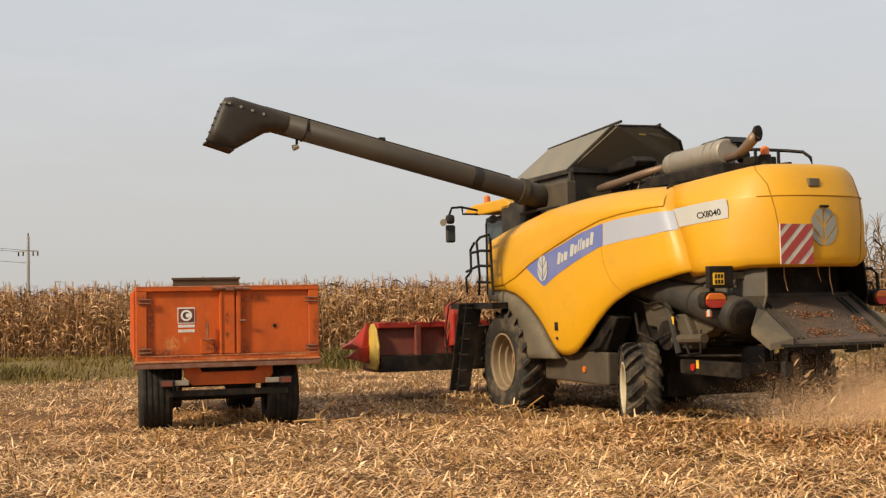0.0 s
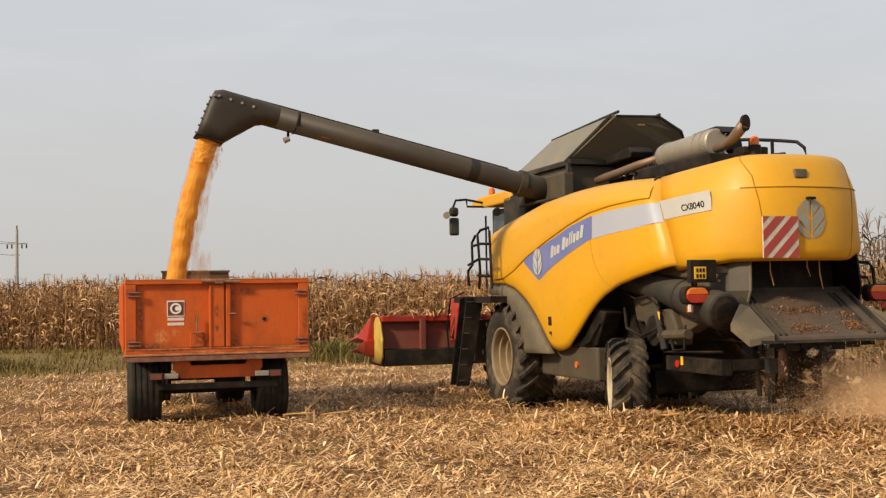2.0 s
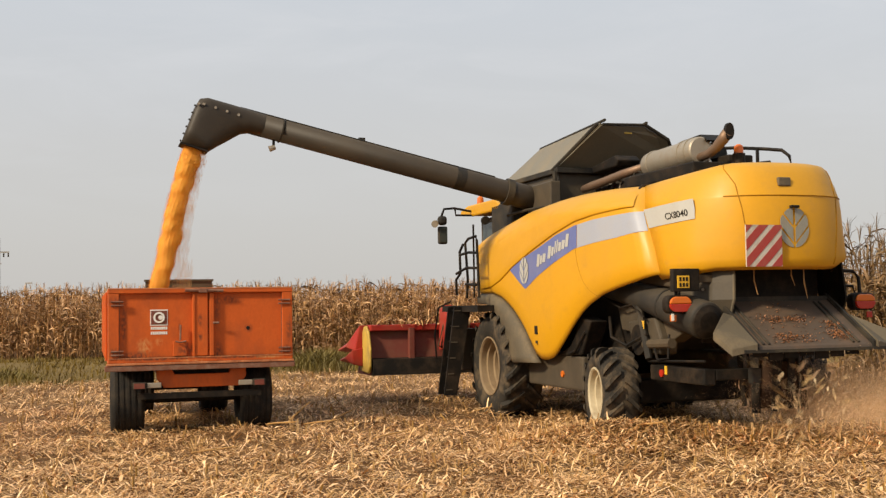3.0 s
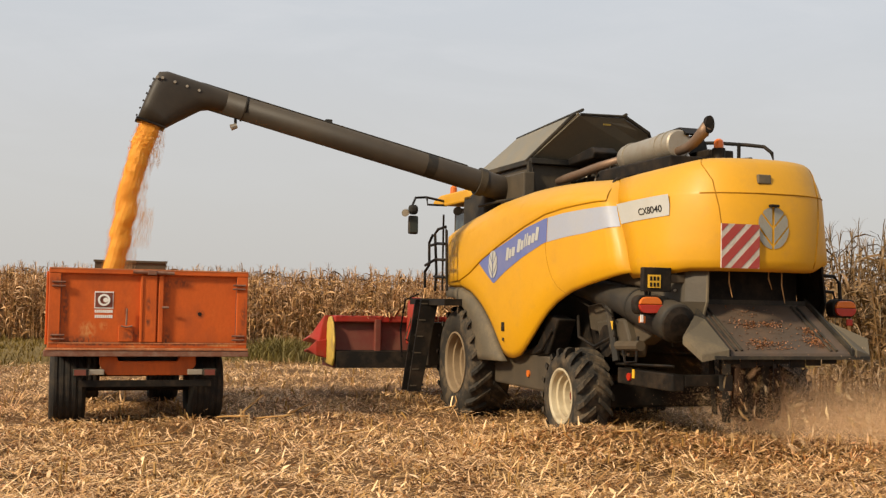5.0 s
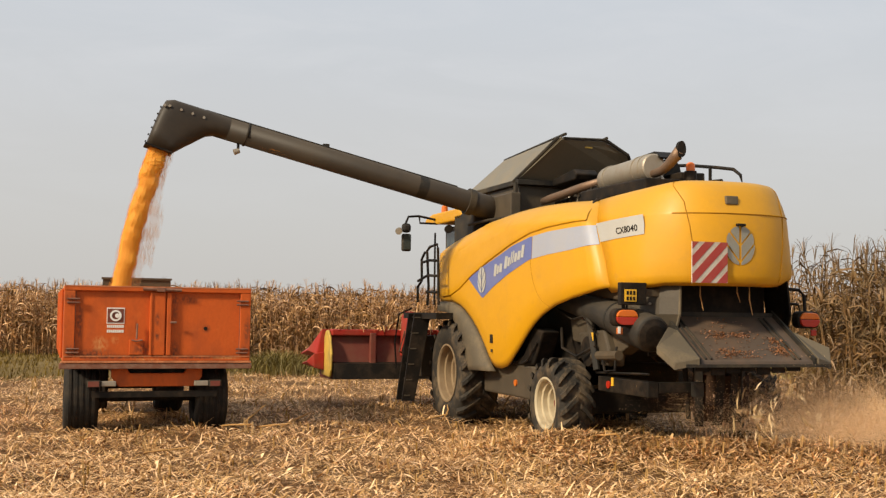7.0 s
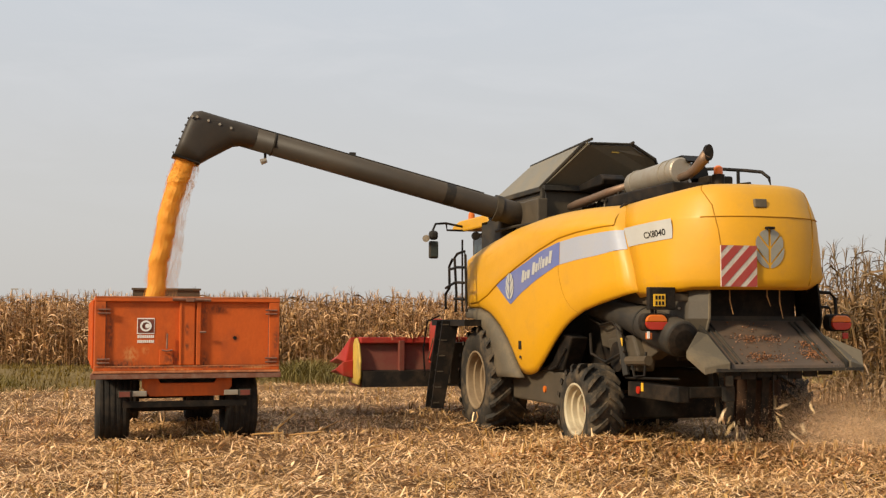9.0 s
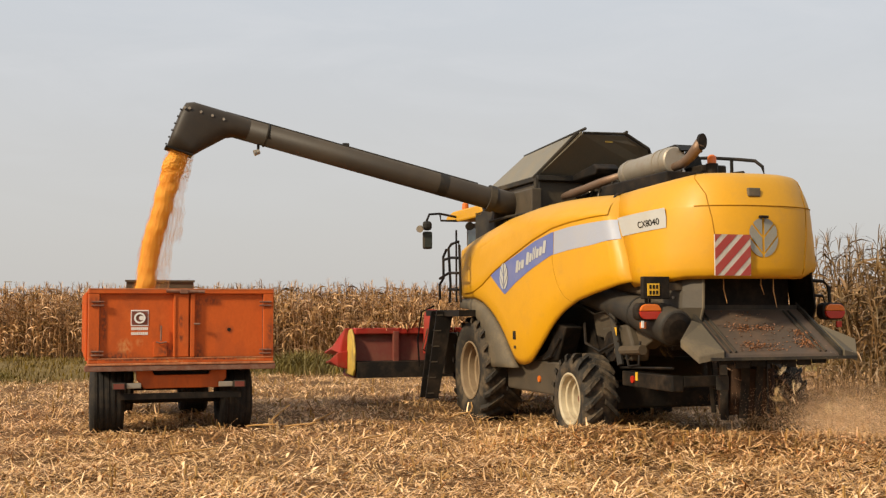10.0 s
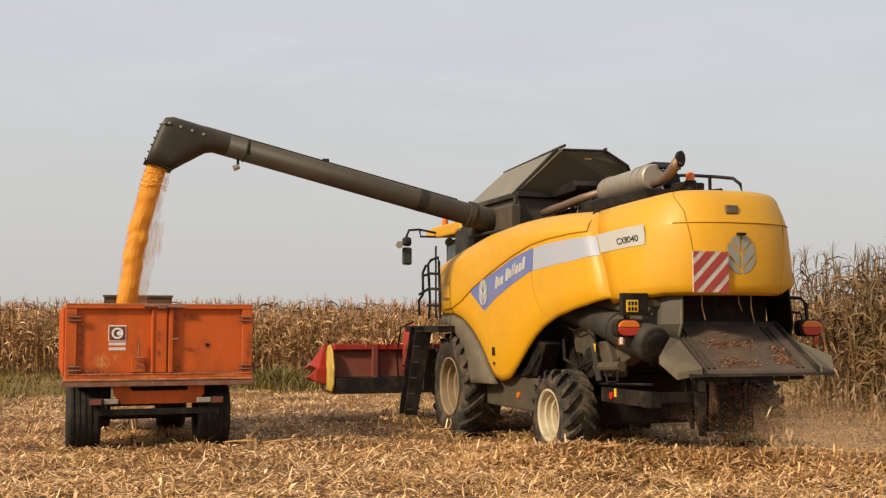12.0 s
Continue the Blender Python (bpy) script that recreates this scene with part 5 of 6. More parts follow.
    part("rotor", lathe(B(), [(0.0005, 0.44), (0.31, 0.44), (0.335, 0.5), (0.33, 0.98), (0.1, 1.05), (0.0005, 1.05)], 24), "spreaderbrown", spreader, "dark rotor caked with red-brown chaff", smooth=False).matrix_basis = pose(0, 0, 0, 90, 0, 0) @ Matrix.Scale(-1, 4, (0, 0, 1))
    for k in range(11):
        a = 2 * math.pi * k / 11 + 0.12 * math.sin(5 * k)
        b = box(B(), -0.008, 0.008, -0.05, 0.05, 0.38 + 0.03 * (k % 3), 1.06)
        part("rubber_paddle", b, "black", spreader, "hanging rubber paddle").matrix_basis = pose(0.35 * math.cos(a), 0.35 * math.sin(a), 0, 4 * math.cos(a), 4 * math.sin(a), math.degrees(a) + 25)
    # short black pieces added as the shade under the lip, where no flaps hang
    for k in range(7):
        part("lip_shade", box(B(), -5.82, -5.805, -0.65 + 0.2 * k, -0.47 + 0.2 * k, 1.065 - 0.02 * (k % 3), 1.12), "black", chute)
    r = np.random.default_rng(11)
    lots = []
    for n, cx, cy, sp in ((130, -5.76, 0.25, 0.10), (60, -5.8, 0.0, 0.12), (260, -5.72, -0.5, 0.09), (120, -5.55, -0.53, 0.07), (110, -5.45, 0.2, 0.08), (90, -5.45, -0.08, 0.07), (70, -5.25, 0.1, 0.3), (60, -5.6, 0, 0.4)):
        x, y = r.normal(cx, sp * 0.5, n), r.normal(cy, sp, n)
        keep = (x > -5.84) & (x < -5.15) & (abs(y) < 0.65)
        x, y = x[keep], y[keep]
        z = 1.68 + (x + 5.1) * 0.641 + 0.008
        t, f = ribbon([(0, -0.016, 0), (0, 0, 0.006), (0, 0.016, 0)], [0.007, 0.015, 0.006], (1, 0, 0))
        lots.append(scatter(t, f, np.stack([x, y, z], -1), r.uniform(0, 6.28, len(x)), r.uniform(0.6, 1.3, len(x)), r.normal(0, 0.3, len(x))))
    v, f = merged(lots)
    c = heap("chaff", v, f, "chaff", "", "", kind="stuff")
    c.parent = chute
    # tail lamps on their arms, number plate holder
    for s in (1, -1):
        lamp = part("tail_lamp", prism(B(), rounded(s * 1.25 - 0.16, s * 1.25 + 0.16, 1.55, 1.76, 0.075), -5.18, -5.04, "yz"), "black", h, "tail lamp with amber and red lens", bevel=0.02)
        lens = rounded(s * 1.25 - 0.138, s * 1.25 + 0.138, 1.568, 1.742, 0.082)
        part("amber_lens", prism(B(), lens[:12], -5.212, -5.175, "yz"), "amber", lamp, bevel=0.012)
        part("red_lens", prism(B(), lens[12:] + [(lens[0][0], 1.657), (lens[11][0], 1.657)], -5.212, -5.175, "yz"), "lens", lamp, bevel=0.012)
        part("lamp_arm", tube(B(), [(-5.1, s * 1.25, 1.74), (-5.08, s * 1.25, 1.95), (-5.05, s * 1.2, 2.02), (-5.0, s * 0.9, 2.04)], 0.022, 8), "black", h)
        part("lamp_arm", tube(B(), [(-5.08, s * 1.2, 1.74), (-5.06, s * 1.18, 1.84), (-5.0, s * 0.95, 1.86)], 0.018, 8), "black", h)
        part("reflector", box(B(), -5.17, -5.15, s * 1.33 - 0.04, s * 1.33 + 0.04, 1.46, 1.535), "amber" if s > 0 else "lens", h, bevel=0.008)
    part("reflector_tag", box(B(), -5.185, -5.173, 1.33, 1.36, 1.47, 1.55), "white", h)
    holder = part("plate_holder", box(B(), -5.2, -5.12, 1.0, 1.34, 1.8, 2.06), "black", h, "dark number-plate holder", bevel=0.01)
    plate = part("number_plate", box(B(), -5.212, -5.201, 1.14, 1.29, 1.84, 1.98), "plate", holder, "small yellow number plate")
    for z in (1.875, 1.94):
        for k in range(3):
            part("plate_bar", box(B(), -5.217, -5.2125, 1.16 + 0.042 * k, 1.185 + 0.042 * k, z - 0.022, z + 0.022), "black", plate)
    part("holder_bracket", box(B(), -5.16, -5.1, 0.55, 1.0, 1.9, 1.99), "dusty", h, bevel=0.01)
    # straw hanging from the outlet
    for y, z in ((0.35, 1.75), (-0.32, 1.7), (-0.15, 1.85)):
        b = B()
        tube(b, [(-5.3, y, 2.08), (-5.33, y + 0.02, 0.5 * (z + 2.08)), (-5.32, y - 0.03, z)], [0.005, 0.009, 0.003], 5)
        part("hanging_straw", b, "husk", h)
    # front fenders
    for s in (1, -1):
        arc_o = [(0.62, 1.87), (0.08, 1.865), (-0.3, 1.79), (-0.55, 1.70), (-0.82, 1.57), (-1.08, 1.40), (-1.25, 1.26), (-1.4, 1.11), (-1.58, 0.95), (-1.72, 0.86)]
        arc_i = [(0.62, 1.72), (0.2, 1.7), (-0.05, 1.62), (-0.25, 1.52), (-0.41, 1.4), (-0.55, 1.26), (-0.66, 1.12), (-0.74, 1.0), (-0.8, 0.9), (-0.86, 0.83)]
        b = B()
        rows = []
        for (xo, zo), (xi, zi) in zip(arc_o, arc_i):
            rows.append([(xo, s * 1.50, zo), (xo * 0.9 + xi * 0.1, s * 1.585, zo * 0.9 + zi * 0.1), ((xo + xi) / 2, s * 1.605, (zo + zi) / 2), (xi, s * 1.6, zi), (xi + 0.05, s * 1.56, zi - 0.01), (xi + 0.06, s * 1.1, zi + 0.0)])
        sheet(b, rows)
        f = part("front_fender", b, "fender", h, "matt grey plastic front fender", smooth=True)
        md = f.modifiers.new("thick", "SOLIDIFY")
        md.thickness = 0.02


def build_wheel(name, r, rim, w, lugs, label, paint="rim"):
    b = B()
    lathe(b, tyre_profile(r - 0.04, rim, w), 56, True)
    wheel = hub(name)
    wheel.parent = harvester
    tyre = part("tyre", b, "rubber", wheel, label, smooth=True)
    for side in (1, -1):
        b = B()
        for k in range(lugs):
            a0 = 2 * math.pi * (k + (0.5 if side < 0 else 0)) / lugs
            pts = []
            for q in range(5):
                y = side * (0.02 + (w / 2 - 0.01) * q / 4)
                a = a0 + 0.34 * (q / 4) ** 1.1
                rr = r - 0.045 - (0.035 if q == 4 else 0)
                pts.append((a, y, rr))
            prev = None
            for a, y, rr in pts:
                da = 0.05 / r * (0.8)
                ring = []
                for dd, top in ((-da, 0), (-da * 0.75, 1), (da * 0.75, 1), (da, 0)):
                    R = rr + (0.055 if top else -0.01)
                    ring.append(b.verts.new((R * math.cos(a + dd), y, R * math.sin(a + dd))))
                if prev:
                    for i in range(3):
                        b.faces.new((prev[i], prev[i + 1], ring[i + 1], ring[i]))
                else:
                    b.faces.new(ring)
                prev = ring
            b.faces.new(prev)
        part("tread", b, "rubber", tyre, "worn tractor tread bars")
    b = B()
    o = w / 2
    lathe(b, [(rim + 0.03, o * 0.88), (rim + 0.035, o * 0.97), (rim + 0.012, o * 0.98), (rim - 0.005, o * 0.9), (rim - 0.012, o * 0.62), (rim - 0.045, o * 0.58), (rim - 0.05, o * 0.3), (rim - 0.085, o * 0.25),
              (rim - 0.095, -o * 0.05), (rim * 0.62, -o * 0.1), (rim * 0.60, -o * 0.04), (rim * 0.42, -o * 0.04), (rim * 0.40, o * 0.1), (0.0005, o * 0.1)], 44)
    lathe(b, [(rim + 0.03, -o * 0.9), (rim - 0.04, -o * 0.7), (rim * 0.6, -o * 0.3), (0.0005, -o * 0.3)], 40)
    rm = part("rim", b, paint, wheel, "cream-painted dusty wheel rim")
    for k in range(10):
        a = 2 * math.pi * k / 10
        c = (rim * 0.51 * math.cos(a), -o * 0.04, rim * 0.51 * math.sin(a))
        part("wheel_bolt", tube(B(), [c, (c[0], o * 0.06, c[2])], 0.018, 6), "dusty", rm)
    part("hub_cap", tube(B(), [(0, o * 0.08, 0), (0, o * 0.28, 0)], [rim * 0.26, rim * 0.2], 16), "redpanel", wheel, "dull red hub")
    return wheel


def build_upper():
    h = harvester
    # grain tank with its raised lids
    b = B()
    prism(b, [(-1.15, 2.85), (-1.15, 3.62), (0.95, 3.62), (0.95, 2.85)], -0.92, 0.92, "xz")
    tank = part("grain_tank", b, "grey", h, "grey-brown grain tank with raised lids", bevel=0.01)
    part("tank_collar", box(B(), -1.25, 1.02, -0.99, 0.99, 3.62, 3.70), "dark", tank, bevel=0.01)
    lo = {(-1, 1): (-1.05, 0.98, 3.68), (-1, -1): (-1.05, -0.98, 3.68), (1, 1): (0.95, 0.98, 3.68), (1, -1): (0.95, -0.98, 3.68)}
    hi = {(-1, 1): (-1.80, 0.52, 4.28), (-1, -1): (-1.80, -0.2, 4.27), (1, 1): (0.45, 0.52, 4.2), (1, -1): (0.45, -0.52, 4.2)}

    def plate(name, pts, mat, label="", th=0.03):
        b = B()
        b.faces.new([b.verts.new(p) for p in pts])
        ob = part(name, b, mat, tank, label)
        md = ob.modifiers.new("thick", "SOLIDIFY")
        md.thickness, md.offset = th, 0
        return ob
    lid = "flat grey-brown sheet-metal tank lid"
    plate("tank_lid", [lo[-1, 1], lo[1, 1], hi[1, 1], hi[-1, 1]], "lid", lid)
    plate("tank_lid", [lo[-1, -1], lo[1, -1], hi[1, -1], hi[-1, -1]], "lid", lid)
    plate("tank_lid", [(-1.08, 0.95, 3.69), (-1.78, 0.52, 4.26), (-1.8, -0.16, 4.26), (-1.75, -0.57, 4.07), (-1.4, -0.9, 3.72)], "lid", lid)
    plate("tank_lid", [lo[1, 1], lo[1, -1], hi[1, -1], hi[1, 1]], "lid", lid)
    for s in (1, -1):
        part("lid_edge", tube(B(), [(-1.88, 0.5 if s > 0 else -0.17, 4.32 if s > 0 else 4.30), (0.5, s * 0.5, 4.22)], 0.022, 6), "dark", tank)
    part("lid_edge", tube(B(), [(-1.84, 0.6, 4.27), (-1.09, 1.0, 3.67)], 0.025, 6), "dark", tank)
    part("lid_edge", tube(B(), [(-1.82, -0.16, 4.29), (-1.77, -0.58, 4.08), (-1.42, -0.92, 3.74)], 0.025, 6), "dark", tank)
    part("lid_edge", tube(B(), [(-1.8, 0.5, 4.27), (-1.82, -0.16, 4.28)], 0.02, 6), "dark", tank)
    part("lid_sticker", box(B(), -1.745, -1.735, 0.0, 0.12, 4.15, 4.23, None), "shieldyellow", tank)
    part("tank_front", box(B(), -1.25, -0.35, 0.93, 1.1, 3.0, 3.5), "grey", tank, bevel=0.02)
    part("tank_strut", tube(B(), [(-1.2, 1.0, 3.4), (-1.2, 1.0, 3.65)], 0.04, 6), "dark", tank)
    # cooling intake and engine clutter
    b = B()
    prism(b, [(-1.5, 3.1), (-1.5, 3.66), (-1.65, 3.72), (-2.25, 3.66), (-2.4, 3.1)], -0.9, 0.35, "xz")
    part("engine_cover", b, "dark", h, "dark engine cover", bevel=0.03)
    b = B()
    prism(b, [(-1.55, 3.58), (-1.5, 3.68), (-2.25, 3.76), (-2.36, 3.68), (-2.3, 3.6)], 0.2, 0.55, "xz")
    part("intake_hood", b, "black", h, bevel=0.02)
    r = random.Random(4)
    for k in range(9):
        x = -1.55 - 0.2 * k
        pts = [(x, 0.45 + 0.15 * r.random(), 3.12 + 0.1 * r.random()), (x - 0.12, 0.55, 3.32 + 0.15 * r.random()), (x - 0.28, 0.52, 3.34 + 0.1 * r.random()), (x - 0.38, 0.5, 3.14)]
        part("engine_hose", tube(B(), pts, r.choice((0.018, 0.025, 0.035)), 6), r.choice(("black", "dark", "steel")), h)
    part("engine_block", box(B(), -3.0, -1.6, -0.3, 0.55, 3.05, 3.36), "black", h, bevel=0.03)
    part("support_rod", tube(B(), [(-0.25, 1.4, 3.06), (-0.6, 1.2, 3.12), (-1.3, 1.0, 3.14)], 0.022, 6), "dark", h)
    # exhaust
    ex = part("silencer", tube(B(), [(-3.1, 0.45, 3.50), (-3.14, 0.45, 3.503), (-4.36, 0.45, 3.54)], [0.13, 0.17, 0.17], 32, caps=False), "steel", h, "weathered steel exhaust silencer", smooth=True)
    for x in (-3.25, -4.05, -4.22):
        part("clamp", tube(B(), [(x, 0.45, 3.506 - 0.03 * (x + 3.0)), (x - 0.04, 0.45, 3.507 - 0.03 * (x + 3.0))], 0.177, 28), "steel", ex)
    part("end_cap", tube(B(), [(-4.35, 0.45, 3.54), (-4.385, 0.45, 3.541), (-4.40, 0.45, 3.541)], [0.172, 0.168, 0.15], 32), "steel", ex)
    part("inlet_pipe", tube(B(), [(-3.0, 0.5, 3.50), (-2.6, 0.6, 3.45), (-2.2, 0.66, 3.40), (-1.8, 0.68, 3.37), (-1.5, 0.68, 3.35)], [0.055, 0.06, 0.06, 0.065, 0.055], 12), "pipe", ex, "heat-browned inlet pipe", smooth=True)
    part("tail_pipe", tube(B(), [(-4.3, 0.47, 3.44), (-4.6, 0.46, 3.47), (-4.75, 0.45, 3.53), (-4.86, 0.43, 3.61), (-4.945, 0.41, 3.685)], [0.05, 0.056, 0.062, 0.068, 0.07], 16), "pipe", ex, "bent brown tail pipe", smooth=True)
    # solid black face painted as the shade inside the open pipe
    part("pipe_mouth", prism(B(), [(0.41 + 0.058 * math.cos(radians(20 * k)), 3.69 + 0.10 * math.sin(radians(20 * k))) for k in range(18)], -4.985, -4.93, "yz"), "black", ex, "slant-cut pipe mouth, its dark inside painted black")
    part("heat_shield", prism(B(), [(-3.5, 3.66), (-3.8, 3.73), (-4.3, 3.75), (-4.46, 3.66), (-4.44, 3.64), (-4.28, 3.73), (-3.8, 3.71), (-3.5, 3.64)], 0.1, 0.4, "xz"), "black", ex, "thin black heat shield over the silencer")
    part("bracket", tube(B(), [(-4.2, 0.5, 3.2), (-4.4, 0.48, 3.42)], 0.02, 6), "steel", ex)
    part("bracket", tube(B(), [(-4.7, 0.4, 3.22), (-4.5, 0.42, 3.42)], 0.015, 6), "white", ex)
    part("silencer_bed", box(B(), -4.7, -2.9, -0.2, 0.75, 3.2, 3.36), "black", h, bevel=0.02)
    part("shield", tube(B(), [(-3.4, 0.12, 3.5), (-4.2, 0.12, 3.53)], 0.16, 16), "dark", h)
    # rear beacon and handrail
    bc = part("beacon", tube(B(), [(-4.75, 0.15, 3.46), (-4.75, 0.15, 3.50), (-4.75, 0.15, 3.55), (-4.75, 0.15, 3.57)], [0.055, 0.055, 0.05, 0.025], 14), "amber", h, "amber beacon", smooth=False)
    part("beacon_foot", tube(B(), [(-4.75, 0.15, 3.2), (-4.75, 0.15, 3.46)], 0.075, 12), "black", bc)
    part("beacon_box", box(B(), -4.6, -4.2, -0.15, 0.2, 3.2, 3.47), "black", h, bevel=0.02)
    rail = part("handrail", tube(B(), [(-3.4, -0.1, 3.70), (-3.9, -0.35, 3.66), (-4.4, -0.45, 3.58), (-4.6, -0.56, 3.54), (-4.68, -0.61, 3.46), (-4.72, -0.64, 3.24)], 0.022, 8), "black", h, "black tubular handrail")
    part("rail_post", tube(B(), [(-4.3, -0.41, 3.22), (-4.3, -0.41, 3.6)], 0.022, 8), "black", rail)
    part("rail_post", tube(B(), [(-3.9, -0.35, 3.22), (-3.9, -0.35, 3.66)], 0.022, 8), "black", rail)
    part("rail_brace", tube(B(), [(-4.15, -0.4, 3.22), (-4.3, -0.45, 3.42), (-4.42, -0.5, 3.42), (-4.5, -0.55, 3.24)], 0.018, 8), "black", rail)
    # cab
    cab = part("cab", box(B(), 0.72, 2.2, -0.85, 0.95, 1.75, 3.2), "grey", h, "dark cab with a yellow roof", bevel=0.05)
    part("cab_window", box(B(), 0.95, 2.05, 0.94, 0.962, 2.2, 3.1), "glass", cab)
    part("rear_panel", box(B(), -0.2, 0.72, 0.75, 1.3, 2.5, 3.3), "dark", cab, bevel=0.03)
    b = B()
    prism(b, [(0.4, 3.2), (0.35, 3.3), (0.6, 3.4), (1.9, 3.4), (2.25, 3.34), (2.3, 3.26), (1.6, 3.2)], -1.15, 1.3, "xz")
    roof = part("cab_roof", b, "yellow", cab, "yellow cab roof", bevel=0.03)
    part("roof_light", tube(B(), [(1.3, 1.2, 3.1), (1.2, 1.22, 3.1)], 0.07, 12), "black", roof)
    bc = part("roof_beacon", tube(B(), [(1.5, 1.2, 3.40), (1.5, 1.2, 3.5), (1.5, 1.2, 3.53)], [0.06, 0.055, 0.03], 12), "amber", roof, "amber roof beacon")
    arm = part("mirror_arm", tube(B(), [(1.7, 1.25, 3.28), (1.7, 1.6, 3.34), (1.66, 1.8, 3.32), (1.62, 1.86, 3.2)], 0.02, 8), "black", cab)
    part("mirror_arm_lower", tube(B(), [(1.7, 1.25, 3.22), (1.7, 1.58, 3.22), (1.68, 1.6, 3.33)], 0.018, 8), "black", arm)
    mir = part("mirror", box(B(), 1.56, 1.66, 1.77, 1.93, 2.72, 3.02), "dark", arm, "large black wing mirror", bevel=0.03)
    part("mirror_glass", box(B(), 1.55, 1.558, 1.785, 1.915, 2.75, 3.0), "glass", mir)
    part("mirror_round", box(B(), 1.56, 1.68, 1.77, 1.93, 3.04, 3.2), "dark", arm, bevel=0.05)
    part("work_lamp", tube(B(), [(1.6, 1.98, 3.07), (1.5, 2.02, 3.05)], 0.06, 10), "steel", arm)
    # platform, rails and ladder
    plat = part("platform", box(B(), -0.15, 1.6, 0.95, 1.88, 1.58, 1.68), "black", h, "black access platform with rails and ladder")
    for pts in ([(0.55, 1.8, 1.8), (0.5, 1.8, 2.1), (0.6, 1.8, 2.68), (0.45, 1.8, 2.74), (0.1, 1.8, 2.76), (0.05, 1.8, 2.7), (-0.02, 1.8, 1.8)],
                [(1.0, 1.82, 1.85), (1.02, 1.82, 2.1), (0.8, 1.82, 2.2), (0.82, 1.82, 2.55), (0.65, 1.82, 2.66)],
                [(1.0, 1.82, 2.2), (0.5, 1.82, 2.28), (0.05, 1.82, 2.26)], [(0.8, 1.82, 2.5), (0.4, 1.82, 2.52), (0.05, 1.82, 2.5)], [(0.6, 1.8, 2.02), (0.1, 1.8, 2.0)]):
        part("rail", tube(B(), pts, 0.022, 8), "black", plat)
    part("rail_post", tube(B(), [(0.2, 1.8, 1.8), (0.2, 1.8, 2.95)], 0.016, 8), "black", plat)
    for dx in (0.6, 0.9):
        b = B()
        prism(b, [(1.72, 1.66), (2.0, 1.66), (2.19, 0.26), (1.98, 0.26)], dx, dx + 0.04, "yz")
        part("ladder_side", b, "black", plat, "dark ladder stringer")
    for k in range(6):
        z = 0.34 + 0.25 * k
        yy = 2.15 - 0.2 * (z - 0.16) / 1.58
        part("ladder_step", box(B(), 0.64, 0.9, yy - 0.2, yy - 0.02, z, z + 0.03), "black", plat)
        # small plate on the stringer painted as the glint of the rung
        part("step_glint", box(B(), 0.588, 0.598, yy - 0.07, yy + 0.03, z, z + 0.018), "grey", plat)
    part("ladder_rail", tube(B(), [(1.05, 1.9, 1.75), (1.12, 2.1, 1.65), (1.15, 2.16, 1.2), (1.12, 2.14, 0.75)], 0.016, 6), "black", plat)
    part("toolbox", box(B(), 1.05, 1.45, 1.3, 1.72, 0.62, 1.3), "dusty", h, bevel=0.02)


